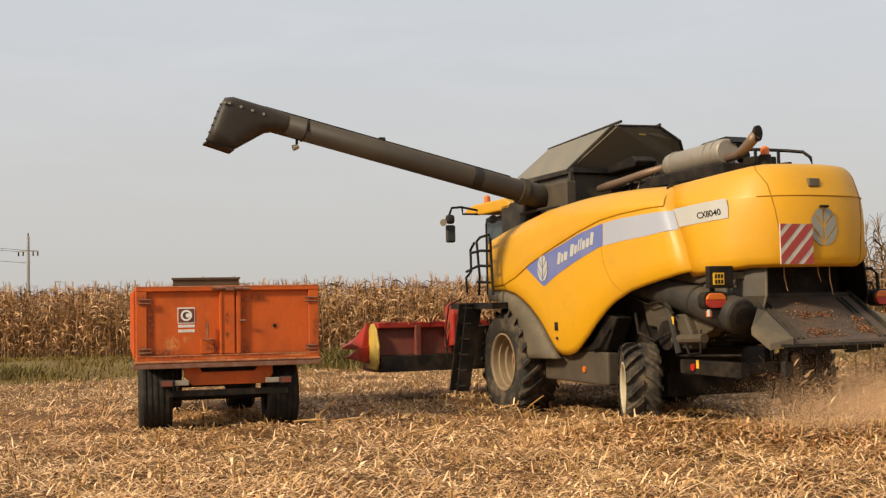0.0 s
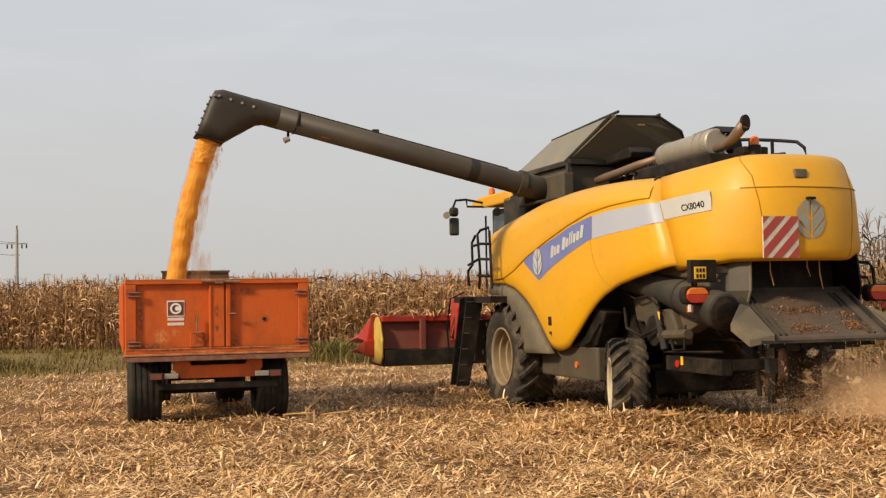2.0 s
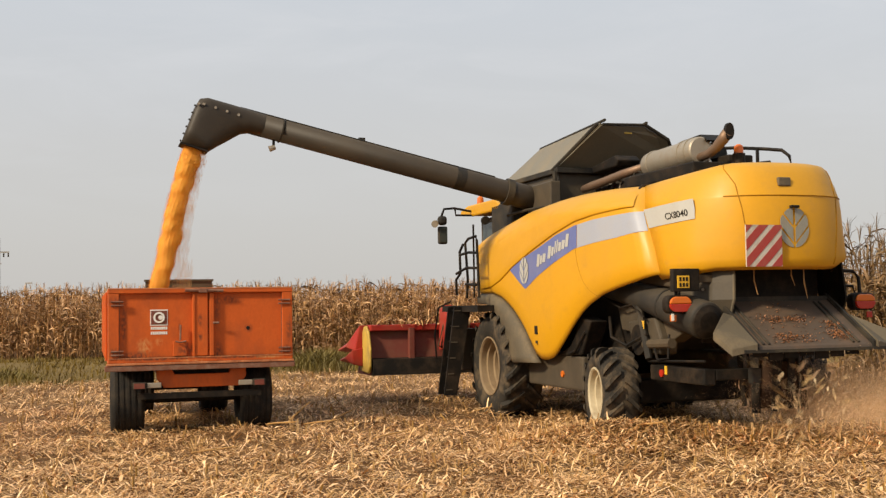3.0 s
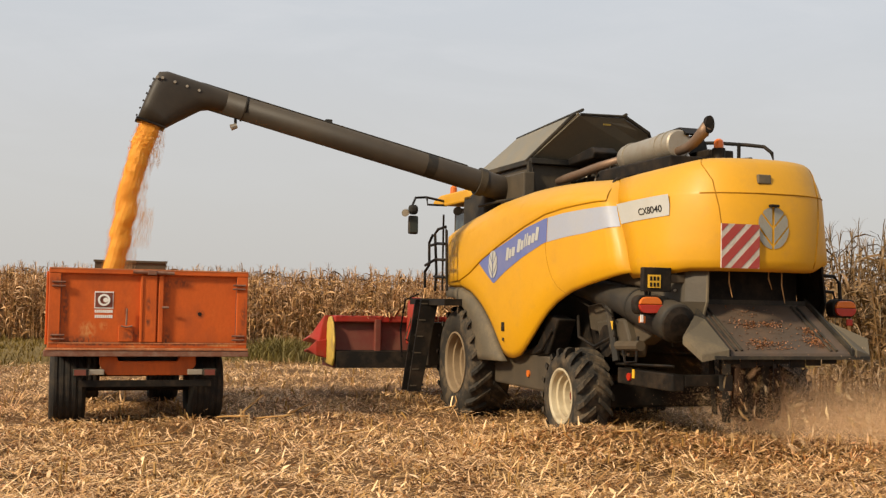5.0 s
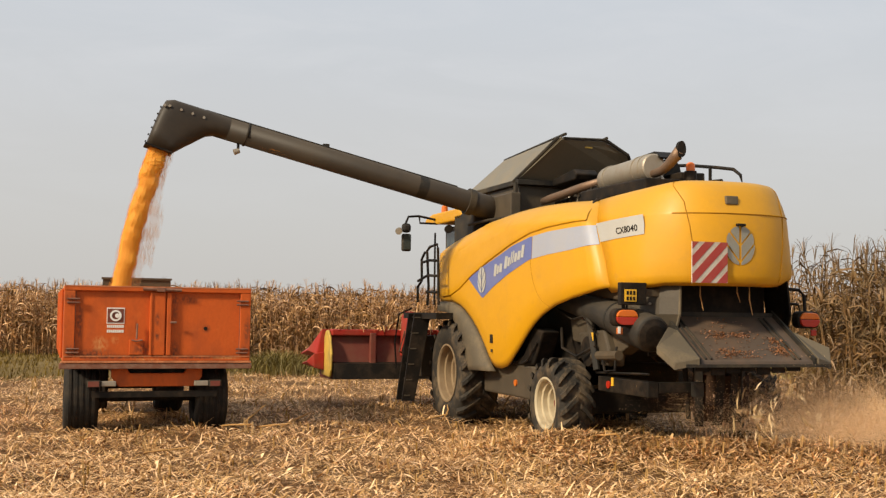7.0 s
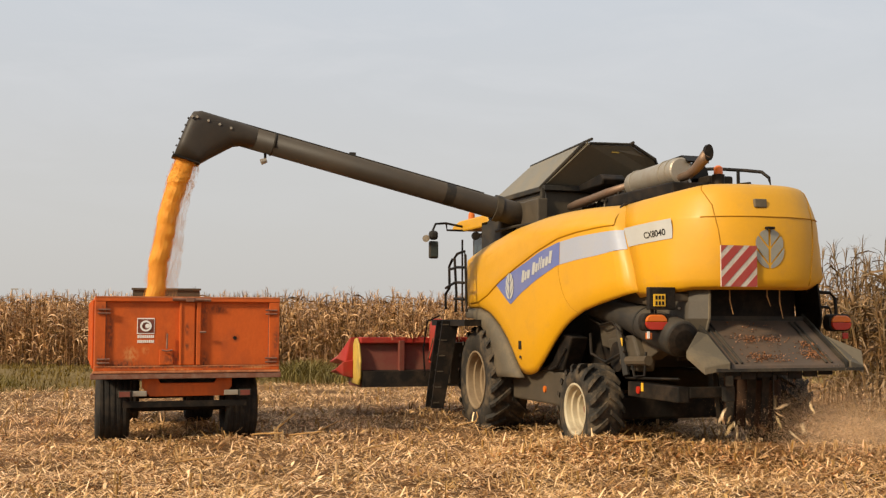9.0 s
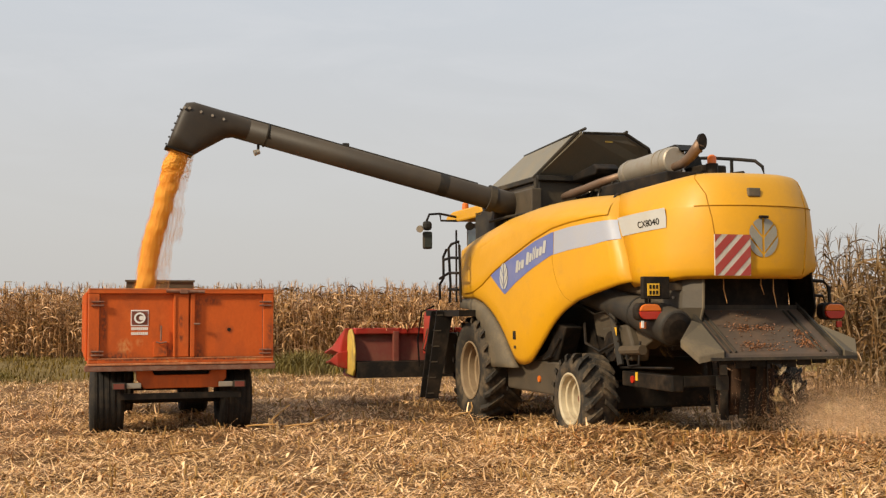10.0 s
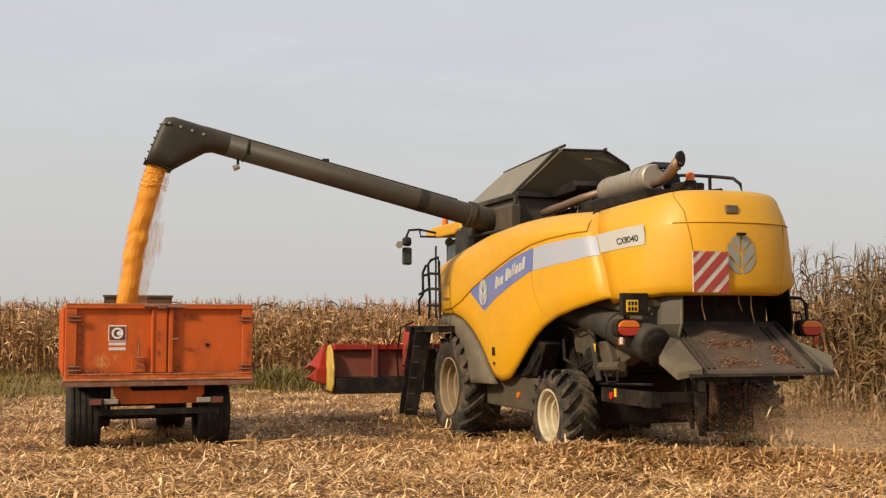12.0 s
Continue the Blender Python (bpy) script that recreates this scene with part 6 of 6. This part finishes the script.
def build_auger():
    h = harvester
    x = -0.45
    a0, a1 = Vector((x, 0.7, 3.22)), Vector((x, 5.62, 4.395))
    d = (a1 - a0)
    aug = part("unloading_auger", tube(B(), [a0, a0 + d * 0.14, a0 + d * 0.15, a1], [0.19, 0.185, 0.17, 0.165], 28), "augerpaint", h, "long dusty grey-brown unloading auger tube", smooth=True)
    part("collar", tube(B(), [a0 + d * 0.145, a0 + d * 0.165], 0.205, 28), "dark", aug)
    part("collar", tube(B(), [a0 + d * 0.86, a0 + d * 0.864], 0.178, 28), "dark", aug)
    part("dark_band", tube(B(), [a0 + d * 0.30, a0 + d * 0.33], 0.1705, 28), "dark", aug)
    part("pivot", tube(B(), [(x, 0.75, 2.7), (x, 0.75, 3.3)], 0.26, 20), "grey", aug)
    b = B()
    rings = []
    for (yi, zi), (yo, zo), half, n in (((5.24, 4.135), (5.16, 4.455), 0.167, 2.0), ((5.42, 4.18), (5.36, 4.507), 0.17, 2.2), ((5.52, 4.165), (5.72, 4.597), 0.173, 2.6), ((5.62, 4.11), (5.98, 4.66), 0.176, 3.0),
                                        ((5.72, 4.05), (6.09, 4.645), 0.178, 3.0), ((5.82, 3.995), (6.17, 4.51), 0.18, 3.2), ((5.92, 3.935), (6.27, 4.24), 0.182, 3.6), ((6.0, 3.89), (6.36, 3.99), 0.184, 4.0)):
        ring = []
        for k in range(32):
            c, q = math.cos(2 * math.pi * k / 32), math.sin(2 * math.pi * k / 32)
            u, v = math.copysign(abs(c) ** (2 / n), c), math.copysign(abs(q) ** (2 / n), q)
            ring.append(b.verts.new((x + half * u, (yi + yo) / 2 + v * (yo - yi) / 2, (zi + zo) / 2 + v * (zo - zi) / 2)))
        rings.append(ring)
    for r0, r1 in zip(rings, rings[1:]):
        for k in range(32):
            b.faces.new((r0[k], r0[(k + 1) % 32], r1[(k + 1) % 32], r1[k]))
    b.faces.new(rings[-1])
    sp = part("spout", b, "augerpaint", aug, "flared grey discharge spout", smooth=True)
    # black slab over the closed mouth paints the shade inside the spout
    part("spout_mouth_shade", prism(B(), [(6.375, 3.985), (6.0, 3.872), (5.99, 3.895), (6.37, 4.01)], x - 0.185, x + 0.185, "yz"), "black", sp)
    for y, z in ((6.12, 4.55), (6.05, 4.545), (5.89, 4.50), (5.73, 4.455), (5.57, 4.41)):
        part("bolt", tube(B(), [(x - 0.14, y, z), (x - 0.185, y, z)], 0.02, 8), "steel", sp)
    for q in np.linspace(0, 1, 6):
        part("bolt", tube(B(), [(x - 0.1, 6.15 + 0.2 * q + 0.005, 4.53 - 0.5 * q), (x - 0.1, 6.175 + 0.2 * q, 4.54 - 0.5 * q)], 0.014, 6), "dark", sp)
    u = a0 + d * 0.62
    part("hook", box(B(), x - 0.03, x + 0.03, u.y - 0.05, u.y + 0.05, u.z + 0.15, u.z + 0.22), "dark", aug, bevel=0.01)
    part("auger_rib", tube(B(), [a0 + d * 0.2 + Vector((-0.05, 0, 0.17)), a0 + d * 0.98 + Vector((-0.05, 0, 0.165))], 0.012, 6), "dark", aug)
    u = a0 + d * 0.885
    lamp = part("auger_lamp", tube(B(), [(x - 0.02, u.y, u.z - 0.16), (x - 0.02, u.y, u.z - 0.24)], 0.02, 8), "black", aug, "small work lamp under the auger")
    part("lamp_head", tube(B(), [(x - 0.02, u.y - 0.02, u.z - 0.27), (x - 0.02, u.y + 0.06, u.z - 0.3)], [0.035, 0.045], 12), "steel", lamp)


def build_header():
    h = harvester
    hd = part("header_trough", prism(B(), [(2.35, 0.56), (2.42, 0.78), (2.5, 1.33), (2.6, 1.36), (2.62, 0.85), (3.3, 0.6), (3.3, 0.5), (2.5, 0.5)], -2.93, 2.93, "xz"), "redpanel", h, "dusty red maize header with a yellow end shield", bevel=0.01)
    part("header_beam", box(B(), 2.38, 2.58, -2.93, 2.93, 1.26, 1.37), "red", hd, bevel=0.02)
    part("header_belly", prism(B(), [(2.2, 0.52), (2.25, 0.78), (2.41, 0.8), (2.4, 0.5)], -2.92, 2.92, "xz"), "black", hd)
    for k in range(6):
        y = 2.2 - 0.9 * k
        part("header_rib", box(B(), 2.33, 2.44, y - 0.05, y + 0.05, 0.72, 1.31), "redpanel", hd, bevel=0.01)
    for s in (1, -1):
        b = B()
        prism(b, [(2.36, 0.54), (2.26, 0.66), (2.24, 0.95), (2.36, 1.24), (2.52, 1.36), (2.66, 1.34), (2.88, 1.1), (2.95, 0.56)], s * 2.94, s * 2.985, "xz")
        part("end_shield", b, "shieldyellow", hd, "dusty yellow end shield", bevel=0.03)
        b = B()
        for pts in (((2.75, 2.9, 0.84), (2.75, 3.12, 0.92), (2.72, 3.04, 1.37), (2.72, 2.8, 1.38), (3.2, 3.2, 0.98), (4.0, 3.16, 0.88)),
                    ((2.72, 2.98, 0.64), (2.72, 3.16, 0.68), (2.7, 3.18, 0.94), (2.7, 2.98, 0.98), (3.1, 3.24, 0.78), (3.6, 3.22, 0.72))):
            vs = [b.verts.new((x, s * y, z)) for x, y, z in pts]
            for f in ((0, 1, 2, 3), (0, 1, 4), (1, 2, 4), (2, 3, 4), (0, 4, 5), (3, 4, 5), (3, 0, 5)):
                b.faces.new([vs[i] for i in f])
        part("divider_snout", b, "red", hd, "red pointed crop divider", bevel=0.02)
    for k in range(7):
        y = 2.1 - 0.72 * k
        b = B()
        vs = [b.verts.new(p) for p in ((2.9, y - 0.26, 0.55), (2.9, y + 0.26, 0.55), (2.85, y, 1.15), (4.3, y, 0.5))]
        for f in ((0, 1, 2), (0, 1, 3), (1, 2, 3), (2, 0, 3)):
            b.faces.new([vs[i] for i in f])
        part("row_snout", b, "red", hd)
    b = B()
    prism(b, [(1.9, 0.9), (2.4, 0.75), (2.4, 1.35), (0.9, 2.0), (0.4, 1.9), (0.4, 1.2)], -0.7, 0.7, "xz")
    part("feeder_house", b, "dark", hd, bevel=0.03)
    part("drive_shield", prism(B(), [(1.95, 0.95), (2.4, 0.9), (2.35, 1.62), (2.1, 1.7), (1.95, 1.5)], 1.52, 1.70, "xz"), "red", hd, "red drive shield", bevel=0.03)
    for k in range(3):
        part("header_hose", tube(B(), [(2.3, 1.35 + 0.06 * k, 1.42), (2.1, 1.6 + 0.05 * k, 1.35), (2.15, 1.68 + 0.05 * k, 1.0), (2.3, 1.5, 0.85)], 0.014, 6), ("rim", "black", "dusty")[k], hd)
    r = np.random.default_rng(3)
    lots = []
    n = 420
    t, f = ribbon([(0, -0.12, 0), (0, 0, 0.04), (0, 0.12, 0)], [0.012, 0.025, 0.006], (1, 0, 0))
    p = np.stack([r.uniform(2.34, 2.62, n), r.uniform(-2.7, 2.75, n), r.uniform(1.375, 1.42, n)], -1)
    v, f = scatter(t, f, p, r.uniform(0, 6.28, n), r.uniform(0.5, 1.7, n), r.normal(0, 0.5, n))
    c = heap("header_straw", v, f, "husk", "", "", kind="stuff")
    c.parent = hd


build_body()
build_chassis()
build_upper()
build_auger()
build_header()
front_wheels = [build_wheel("front_wheel", FRONT_R, 0.42, 0.62, 20, "large dusty tractor-lug front tyre", "rimfront") for _ in range(2)]
rear_wheels = [build_wheel("rear_wheel", REAR_R, 0.30, 0.44, 17, "smaller dusty tractor-lug rear tyre") for _ in range(2)]
build_crops()
build_litter()
build_loose_stalks()


# ---- the falling grain and straw ----
def harvester_at(t):
    cols = list(zip(*HARVESTER_ROWS))
    x, y, a = (float(np.interp(t, cols[0], c)) for c in cols[1:])
    return pose(x, y, 0, 0, 0, 90 + a)


def grain_clump(seed, girth, length, loose):
    """A drawn-out gout of kernels with loose ones about it."""
    r = random.Random(seed)
    b = B()
    if girth > 0.03:
        rings, sides = 24, 16
        grid = []
        wob = [r.uniform(0, 6.28) for _ in range(4)]
        for i in range(rings):
            q = i / (rings - 1)
            w = girth * math.sin(math.pi * min(max(q, 0.03), 0.97)) ** 0.3
            ox, oy = 0.012 * math.sin(7 * q + wob[0]), 0.012 * math.sin(6 * q + wob[1])
            row = []
            for k in range(sides):
                a = 6.2832 * k / sides
                rr = w * (1 + 0.04 * math.sin(3 * a + wob[2] + 5 * q) + r.uniform(-0.06, 0.06))
                row.append((ox + rr * math.cos(a), oy + rr * math.sin(a), (q - 0.5) * length))
            grid.append(row + [row[0]])
        sheet(b, grid)
        bmesh.ops.remove_doubles(b, verts=b.verts, dist=0.0005)
    for k in range(loose):
        a, rr, z = r.uniform(0, 6.28), girth * r.uniform(0.9, 1.04) + 0.022 * r.random() ** 2, r.uniform(-0.5, 0.5) * length
        if girth < 0.03:
            rr = 0.14 * r.random() ** 0.5
        s = r.uniform(0.003, 0.0062)
        c = Vector((rr * math.cos(a), rr * math.sin(a), z))
        vs = [b.verts.new(c + Vector(p) * s) for p in ((1.2, 0, -0.9), (-0.7, 1, -0.9), (-0.7, -1, -0.9), (0, 0, 1.8))]
        for f in ((0, 1, 2), (0, 1, 3), (1, 2, 3), (2, 0, 3)):
            b.faces.new([vs[i] for i in f])
    return b


def clump_meshes(count, seed, *shape, mat="grain"):
    out = []
    for n in range(count):
        ob = part("grain_gout", grain_clump(seed + n, *shape), mat, None, smooth=False)
        out.append(ob.data)
        bpy.data.objects.remove(ob)
    return out


GRAIN_KINDS = clump_meshes(6, 0, 0.132, 0.46, 330)
THIN_KINDS = clump_meshes(3, 20, 0.034, 0.4, 160) + clump_meshes(3, 60, 0.0, 0.44, 420)
MID_KINDS = clump_meshes(4, 80, 0.042, 0.44, 300)
VEIL_KINDS = clump_meshes(4, 40, 0.0, 0.5, 700, mat="veil")


def grain_path(t0, jitter, v_out, inner):
    """Rows of one gout: it waits in the tank, runs up the auger, falls in an arc and comes to rest in the load."""
    m = harvester_at(t0)
    start = m @ Vector((-0.45 + jitter[0], 6.14 - inner + jitter[1], 4.07))
    outward = (m.to_3x3() @ Vector((0.04, 1, 0))).normalized()
    turn = math.degrees(m.to_euler().z)
    v0 = 3.0
    rows = []

    def inside(t, y, z, ang):
        p = harvester_at(t) @ Vector((-0.45, y, z))
        rows.append((t, pose(p.x, p.y, p.z, 0, 0, turn) @ pose(0, 0, 0, ang, 0, 0)))
    inside(0.0, -0.2, 3.0, -76.6)
    inside(max(t0 - 0.58, 0.0), -0.2, 3.0, -76.6)
    for k in range(1, 9):
        q = k / 8
        inside(t0 - 0.56 + (0.56 - 2 / FPS) * q, -0.2 + 5.1 * q, 3.0 + 1.218 * q, -76.6)
    inside(t0 - 1 / FPS, 5.62, 4.36, -95)
    for tau in (0.0, 0.1, 0.2, 0.3, 0.4, 0.5):
        p = start + outward * v_out * tau + Vector((0, 0, -v0 * tau - 4.9 * tau * tau))
        ang = math.degrees(math.atan2(v_out, v0 + 9.8 * tau))
        rows.append((t0 + tau, pose(p.x, p.y, p.z, 0, 0, turn) @ pose(0, 0, 0, ang - 180, 0, 0)))
    rows.append((t0 + 0.62, pose(start.x + outward.x * 0.55, start.y + outward.y * 0.55, 1.27, 0, 0, turn) @ pose(0, 0, 0, -92, 0, 0)))
    return rows


def key_rows(ob, rows):
    """Rows in time order, from the start to the end of the clip, one a tick."""
    keep, last, before = [], -1, None
    for t, q in rows:
        if before and before[0] < 12.0 < t:
            q = before[1].lerp(q, (12.0 - before[0]) / (t - before[0]))
        before = (t, q)
        t = min(max(t, 0.0), 12.0)
        if frame(t) > last:
            keep.append((t, q))
            last = frame(t)
    if frame(keep[-1][0]) < frame(12.0):
        keep.append((12.0, keep[-1][1]))
    walk(ob, keep)


def move_grain():
    r = random.Random(2)

    def drop(t, kinds, g, v_out, inner):
        ob = tagged(new("grain_gout", r.choice(kinds)), "golden maize kernels pouring from the auger spout", "grain", group="falling grain", kind="stuff")
        key_rows(ob, grain_path(t, (r.uniform(-g, g), r.uniform(-g, g)), v_out, inner))
    ticks = 16
    while ticks < 12 * FPS:
        t = ticks / FPS
        if t < 0.66:
            drop(t, THIN_KINDS, 0.04, 1.15 + r.uniform(-0.12, 0.12), 0.03)
            ticks += 1
        elif t < 1.2:
            drop(t, MID_KINDS + THIN_KINDS, 0.035, 1.15 + r.uniform(-0.1, 0.1), 0.02)
            ticks += 1
        else:
            drop(t, GRAIN_KINDS, 0.016, 1.16 + 0.09 * math.sin(t * 8) + r.uniform(-0.05, 0.05), 0.0)
            ticks += 1
    for ticks in range(20, 12 * FPS, 2):
        drop(ticks / FPS, VEIL_KINDS, 0.035, 0.84 + r.uniform(-0.22, 0.22), 0.075)


def husk_clump(seed, count, spread, longest):
    """Torn bits of husk and cob in a loose cloud."""
    r = random.Random(seed)
    b = B()
    for k in range(count):
        c = Vector((r.gauss(0, spread[0]), r.gauss(0, spread[1]), r.gauss(0, spread[2])))
        length = longest * r.uniform(0.2, 1.0) ** 1.5
        w = length * r.uniform(0.1, 0.22)
        d = Vector((r.gauss(0, 1), r.gauss(0, 1), r.gauss(0, 1.4))).normalized()
        s = d.cross(Vector((r.random(), r.random(), 0.3))).normalized()
        n = d.cross(s)
        q = [c - d * length / 2, c + n * length * 0.1, c + d * length / 2]
        q.insert(1, c - d * length / 4 + n * length * 0.07)
        q.insert(3, c + d * length / 4 + n * length * 0.05 + s * w * 0.4)
        half = [w * k for k in (0.1, 0.4, 0.5, 0.35, 0.06)]
        a = [b.verts.new(p - s * k) for p, k in zip(q, half)]
        e = [b.verts.new(p + s * k) for p, k in zip(q, half)]
        for i in range(4):
            b.faces.new((a[i], a[i + 1], e[i + 1], e[i]))
    return b


def move_straw():
    """A curtain of red-brown chaff under the chute, and paler husks thrown out to the side."""
    r = random.Random(5)
    curtain, flyers = [], []
    for n in range(5):
        for lot, shape, mat in ((curtain, (80, (0.14, 0.13, 0.16), 0.09), "curtain"), (flyers, (22, (0.12, 0.2, 0.14), 0.2), "fresh_husk")):
            ob = part("falling_straw", husk_clump(n, *shape), mat, None)
            lot.append(ob.data)
            bpy.data.objects.remove(ob)

    def drop(t, kinds, label, x0, y0, z0, vx, vy):
        ob = tagged(new("falling_straw", r.choice(kinds)), label, "straw", group="falling straw", kind="stuff")
        m = harvester_at(max(t, 0))
        spin = r.uniform(-120, 120)
        hold = harvester_at(max(t - 0.3, 0)) @ Vector((-3.0, y0 * 0.5, 1.7))
        rows = [(tt, pose(hold.x, hold.y, hold.z)) for tt in (0.0, t - 0.25)]
        p = harvester_at(max(t - 0.1, 0)) @ Vector((-4.2, y0, 1.15))
        rows.append((t - 0.1, pose(p.x, p.y, p.z)))
        for tau in (0.0, 0.12, 0.24, 0.34, 0.42):
            p = m @ Vector((x0 + vx * tau, y0 + vy * tau, z0 - 1.0 * tau - 4.9 * tau * tau))
            rows.append((t + tau, pose(p.x, p.y, p.z, spin * tau, spin * 0.6 * tau, 0)))
        p = m @ Vector((x0 + vx * 0.5, y0 + vy * 0.5, -0.7))
        rows.append((t + 0.6, pose(p.x, p.y, p.z, spin * 0.46, spin * 0.28, 0)))
        if t < 0:
            first = [q for q in rows if q[0] > 0]
            rows = [(0.0, first[0][1])] + first
        key_rows(ob, rows)
    t = -0.4
    while t < 12.0:
        drop(t, curtain, "red-brown chaff dropping behind the harvester", r.uniform(-5.2, -4.75), r.uniform(-0.42, 0.14), 0.95, r.uniform(-0.3, 0.2), r.uniform(-0.25, 0.1))
        t += 0.035 if t < 8 else 0.06
    t = -0.4
    while t < 12.0:
        drop(t, flyers, "pale torn husks thrown out behind the harvester", r.uniform(-5.8, -5.1), r.gauss(-0.15, 0.3), 0.74, r.uniform(-1.3, 0.0),
             r.uniform(-0.9, 0.9) if r.random() < 0.5 else r.uniform(-4.6, -1.0))
        t += 0.036 if t < 7.5 else 0.13


def dust_puff(seed):
    """A loose drift of thousands of fine specks."""
    r = np.random.default_rng(seed)
    n = 15000
    c = np.stack([r.normal(0, 0.42, n), r.normal(0, 0.5, n), np.abs(r.normal(0, 0.26, n))], -1)
    t = r.normal(0, 1, (n, 3, 3)) * 0.0026
    v = (c[:, None, :] + t).reshape(-1, 3)
    return v, np.arange(3 * n).reshape(-1, 3)


def move_dust():
    r = random.Random(9)
    meshes = []
    for k in range(3):
        v, f = dust_puff(30 + k)
        ob = heap("dust_puff", v, f, "duststuff", "", "")
        meshes.append(ob.data)
        bpy.data.objects.remove(ob)
    for k in range(7, 31):
        ob = tagged(new("dust_puff", meshes[k % 3]), "fine brown dust drifting behind the harvester", "dust", group="dust", kind="stuff")
        if k < 10:
            x, y = 3.9 + 0.45 * (k % 5) + r.uniform(-0.2, 0.2), 15.6 - 1.1 * (k // 5) + r.uniform(-0.4, 0.4)
        else:
            # thickest close behind the outlet
            x, y = 4.25 + 0.2 * (k % 6) + r.uniform(-0.15, 0.15), 13.9 - 0.3 * ((k - 10) // 6) + r.uniform(-0.15, 0.15)
        rows = []
        for t in np.arange(0, 12.1, 1.5):
            rows.append((float(t), pose(x + 0.35 * math.sin(0.9 * t + k) + (0.9 * max(0.0, t - 6.5) if k % 3 else 0.02 * t), y + 0.3 * math.sin(0.7 * t + 2 * k), 0.28 + 0.08 * math.sin(1.3 * t + k), 0, 0, 20 * math.sin(0.4 * t + k))))
        walk(ob, rows)


def motions():
    walk(harvester, [(t, pose(x, y, 0, 0, 0, 90 + a)) for t, x, y, a in HARVESTER_ROWS])
    # the machine creeps back a little as it straightens up
    for s, wheel in zip((1, -1), front_wheels):
        x, y, z = FRONT_HUB
        flip = 0 if s > 0 else 180
        walk(wheel, [(t, pose(x, s * y, z, 0, s * roll, flip)) for t, roll in ((0, 0), (1.5, -14 if s > 0 else -14), (3.2, -28), (4.8, -26), (12, -26))])
    steer = ((0, -24), (0.5, -26), (1.0, -27.5), (1.5, -26), (2.0, -21), (2.5, -15), (3.0, -10), (3.2, -8), (4.0, -3), (4.8, 0), (12, 0))
    for s, wheel in zip((1, -1), rear_wheels):
        x, y, z = REAR_HUB
        walk(wheel, [(t, pose(x, s * y, z, 0, 0, a + (0 if s > 0 else 180))) for t, a in steer])
    move_grain()
    move_straw()
    move_dust()


motions()
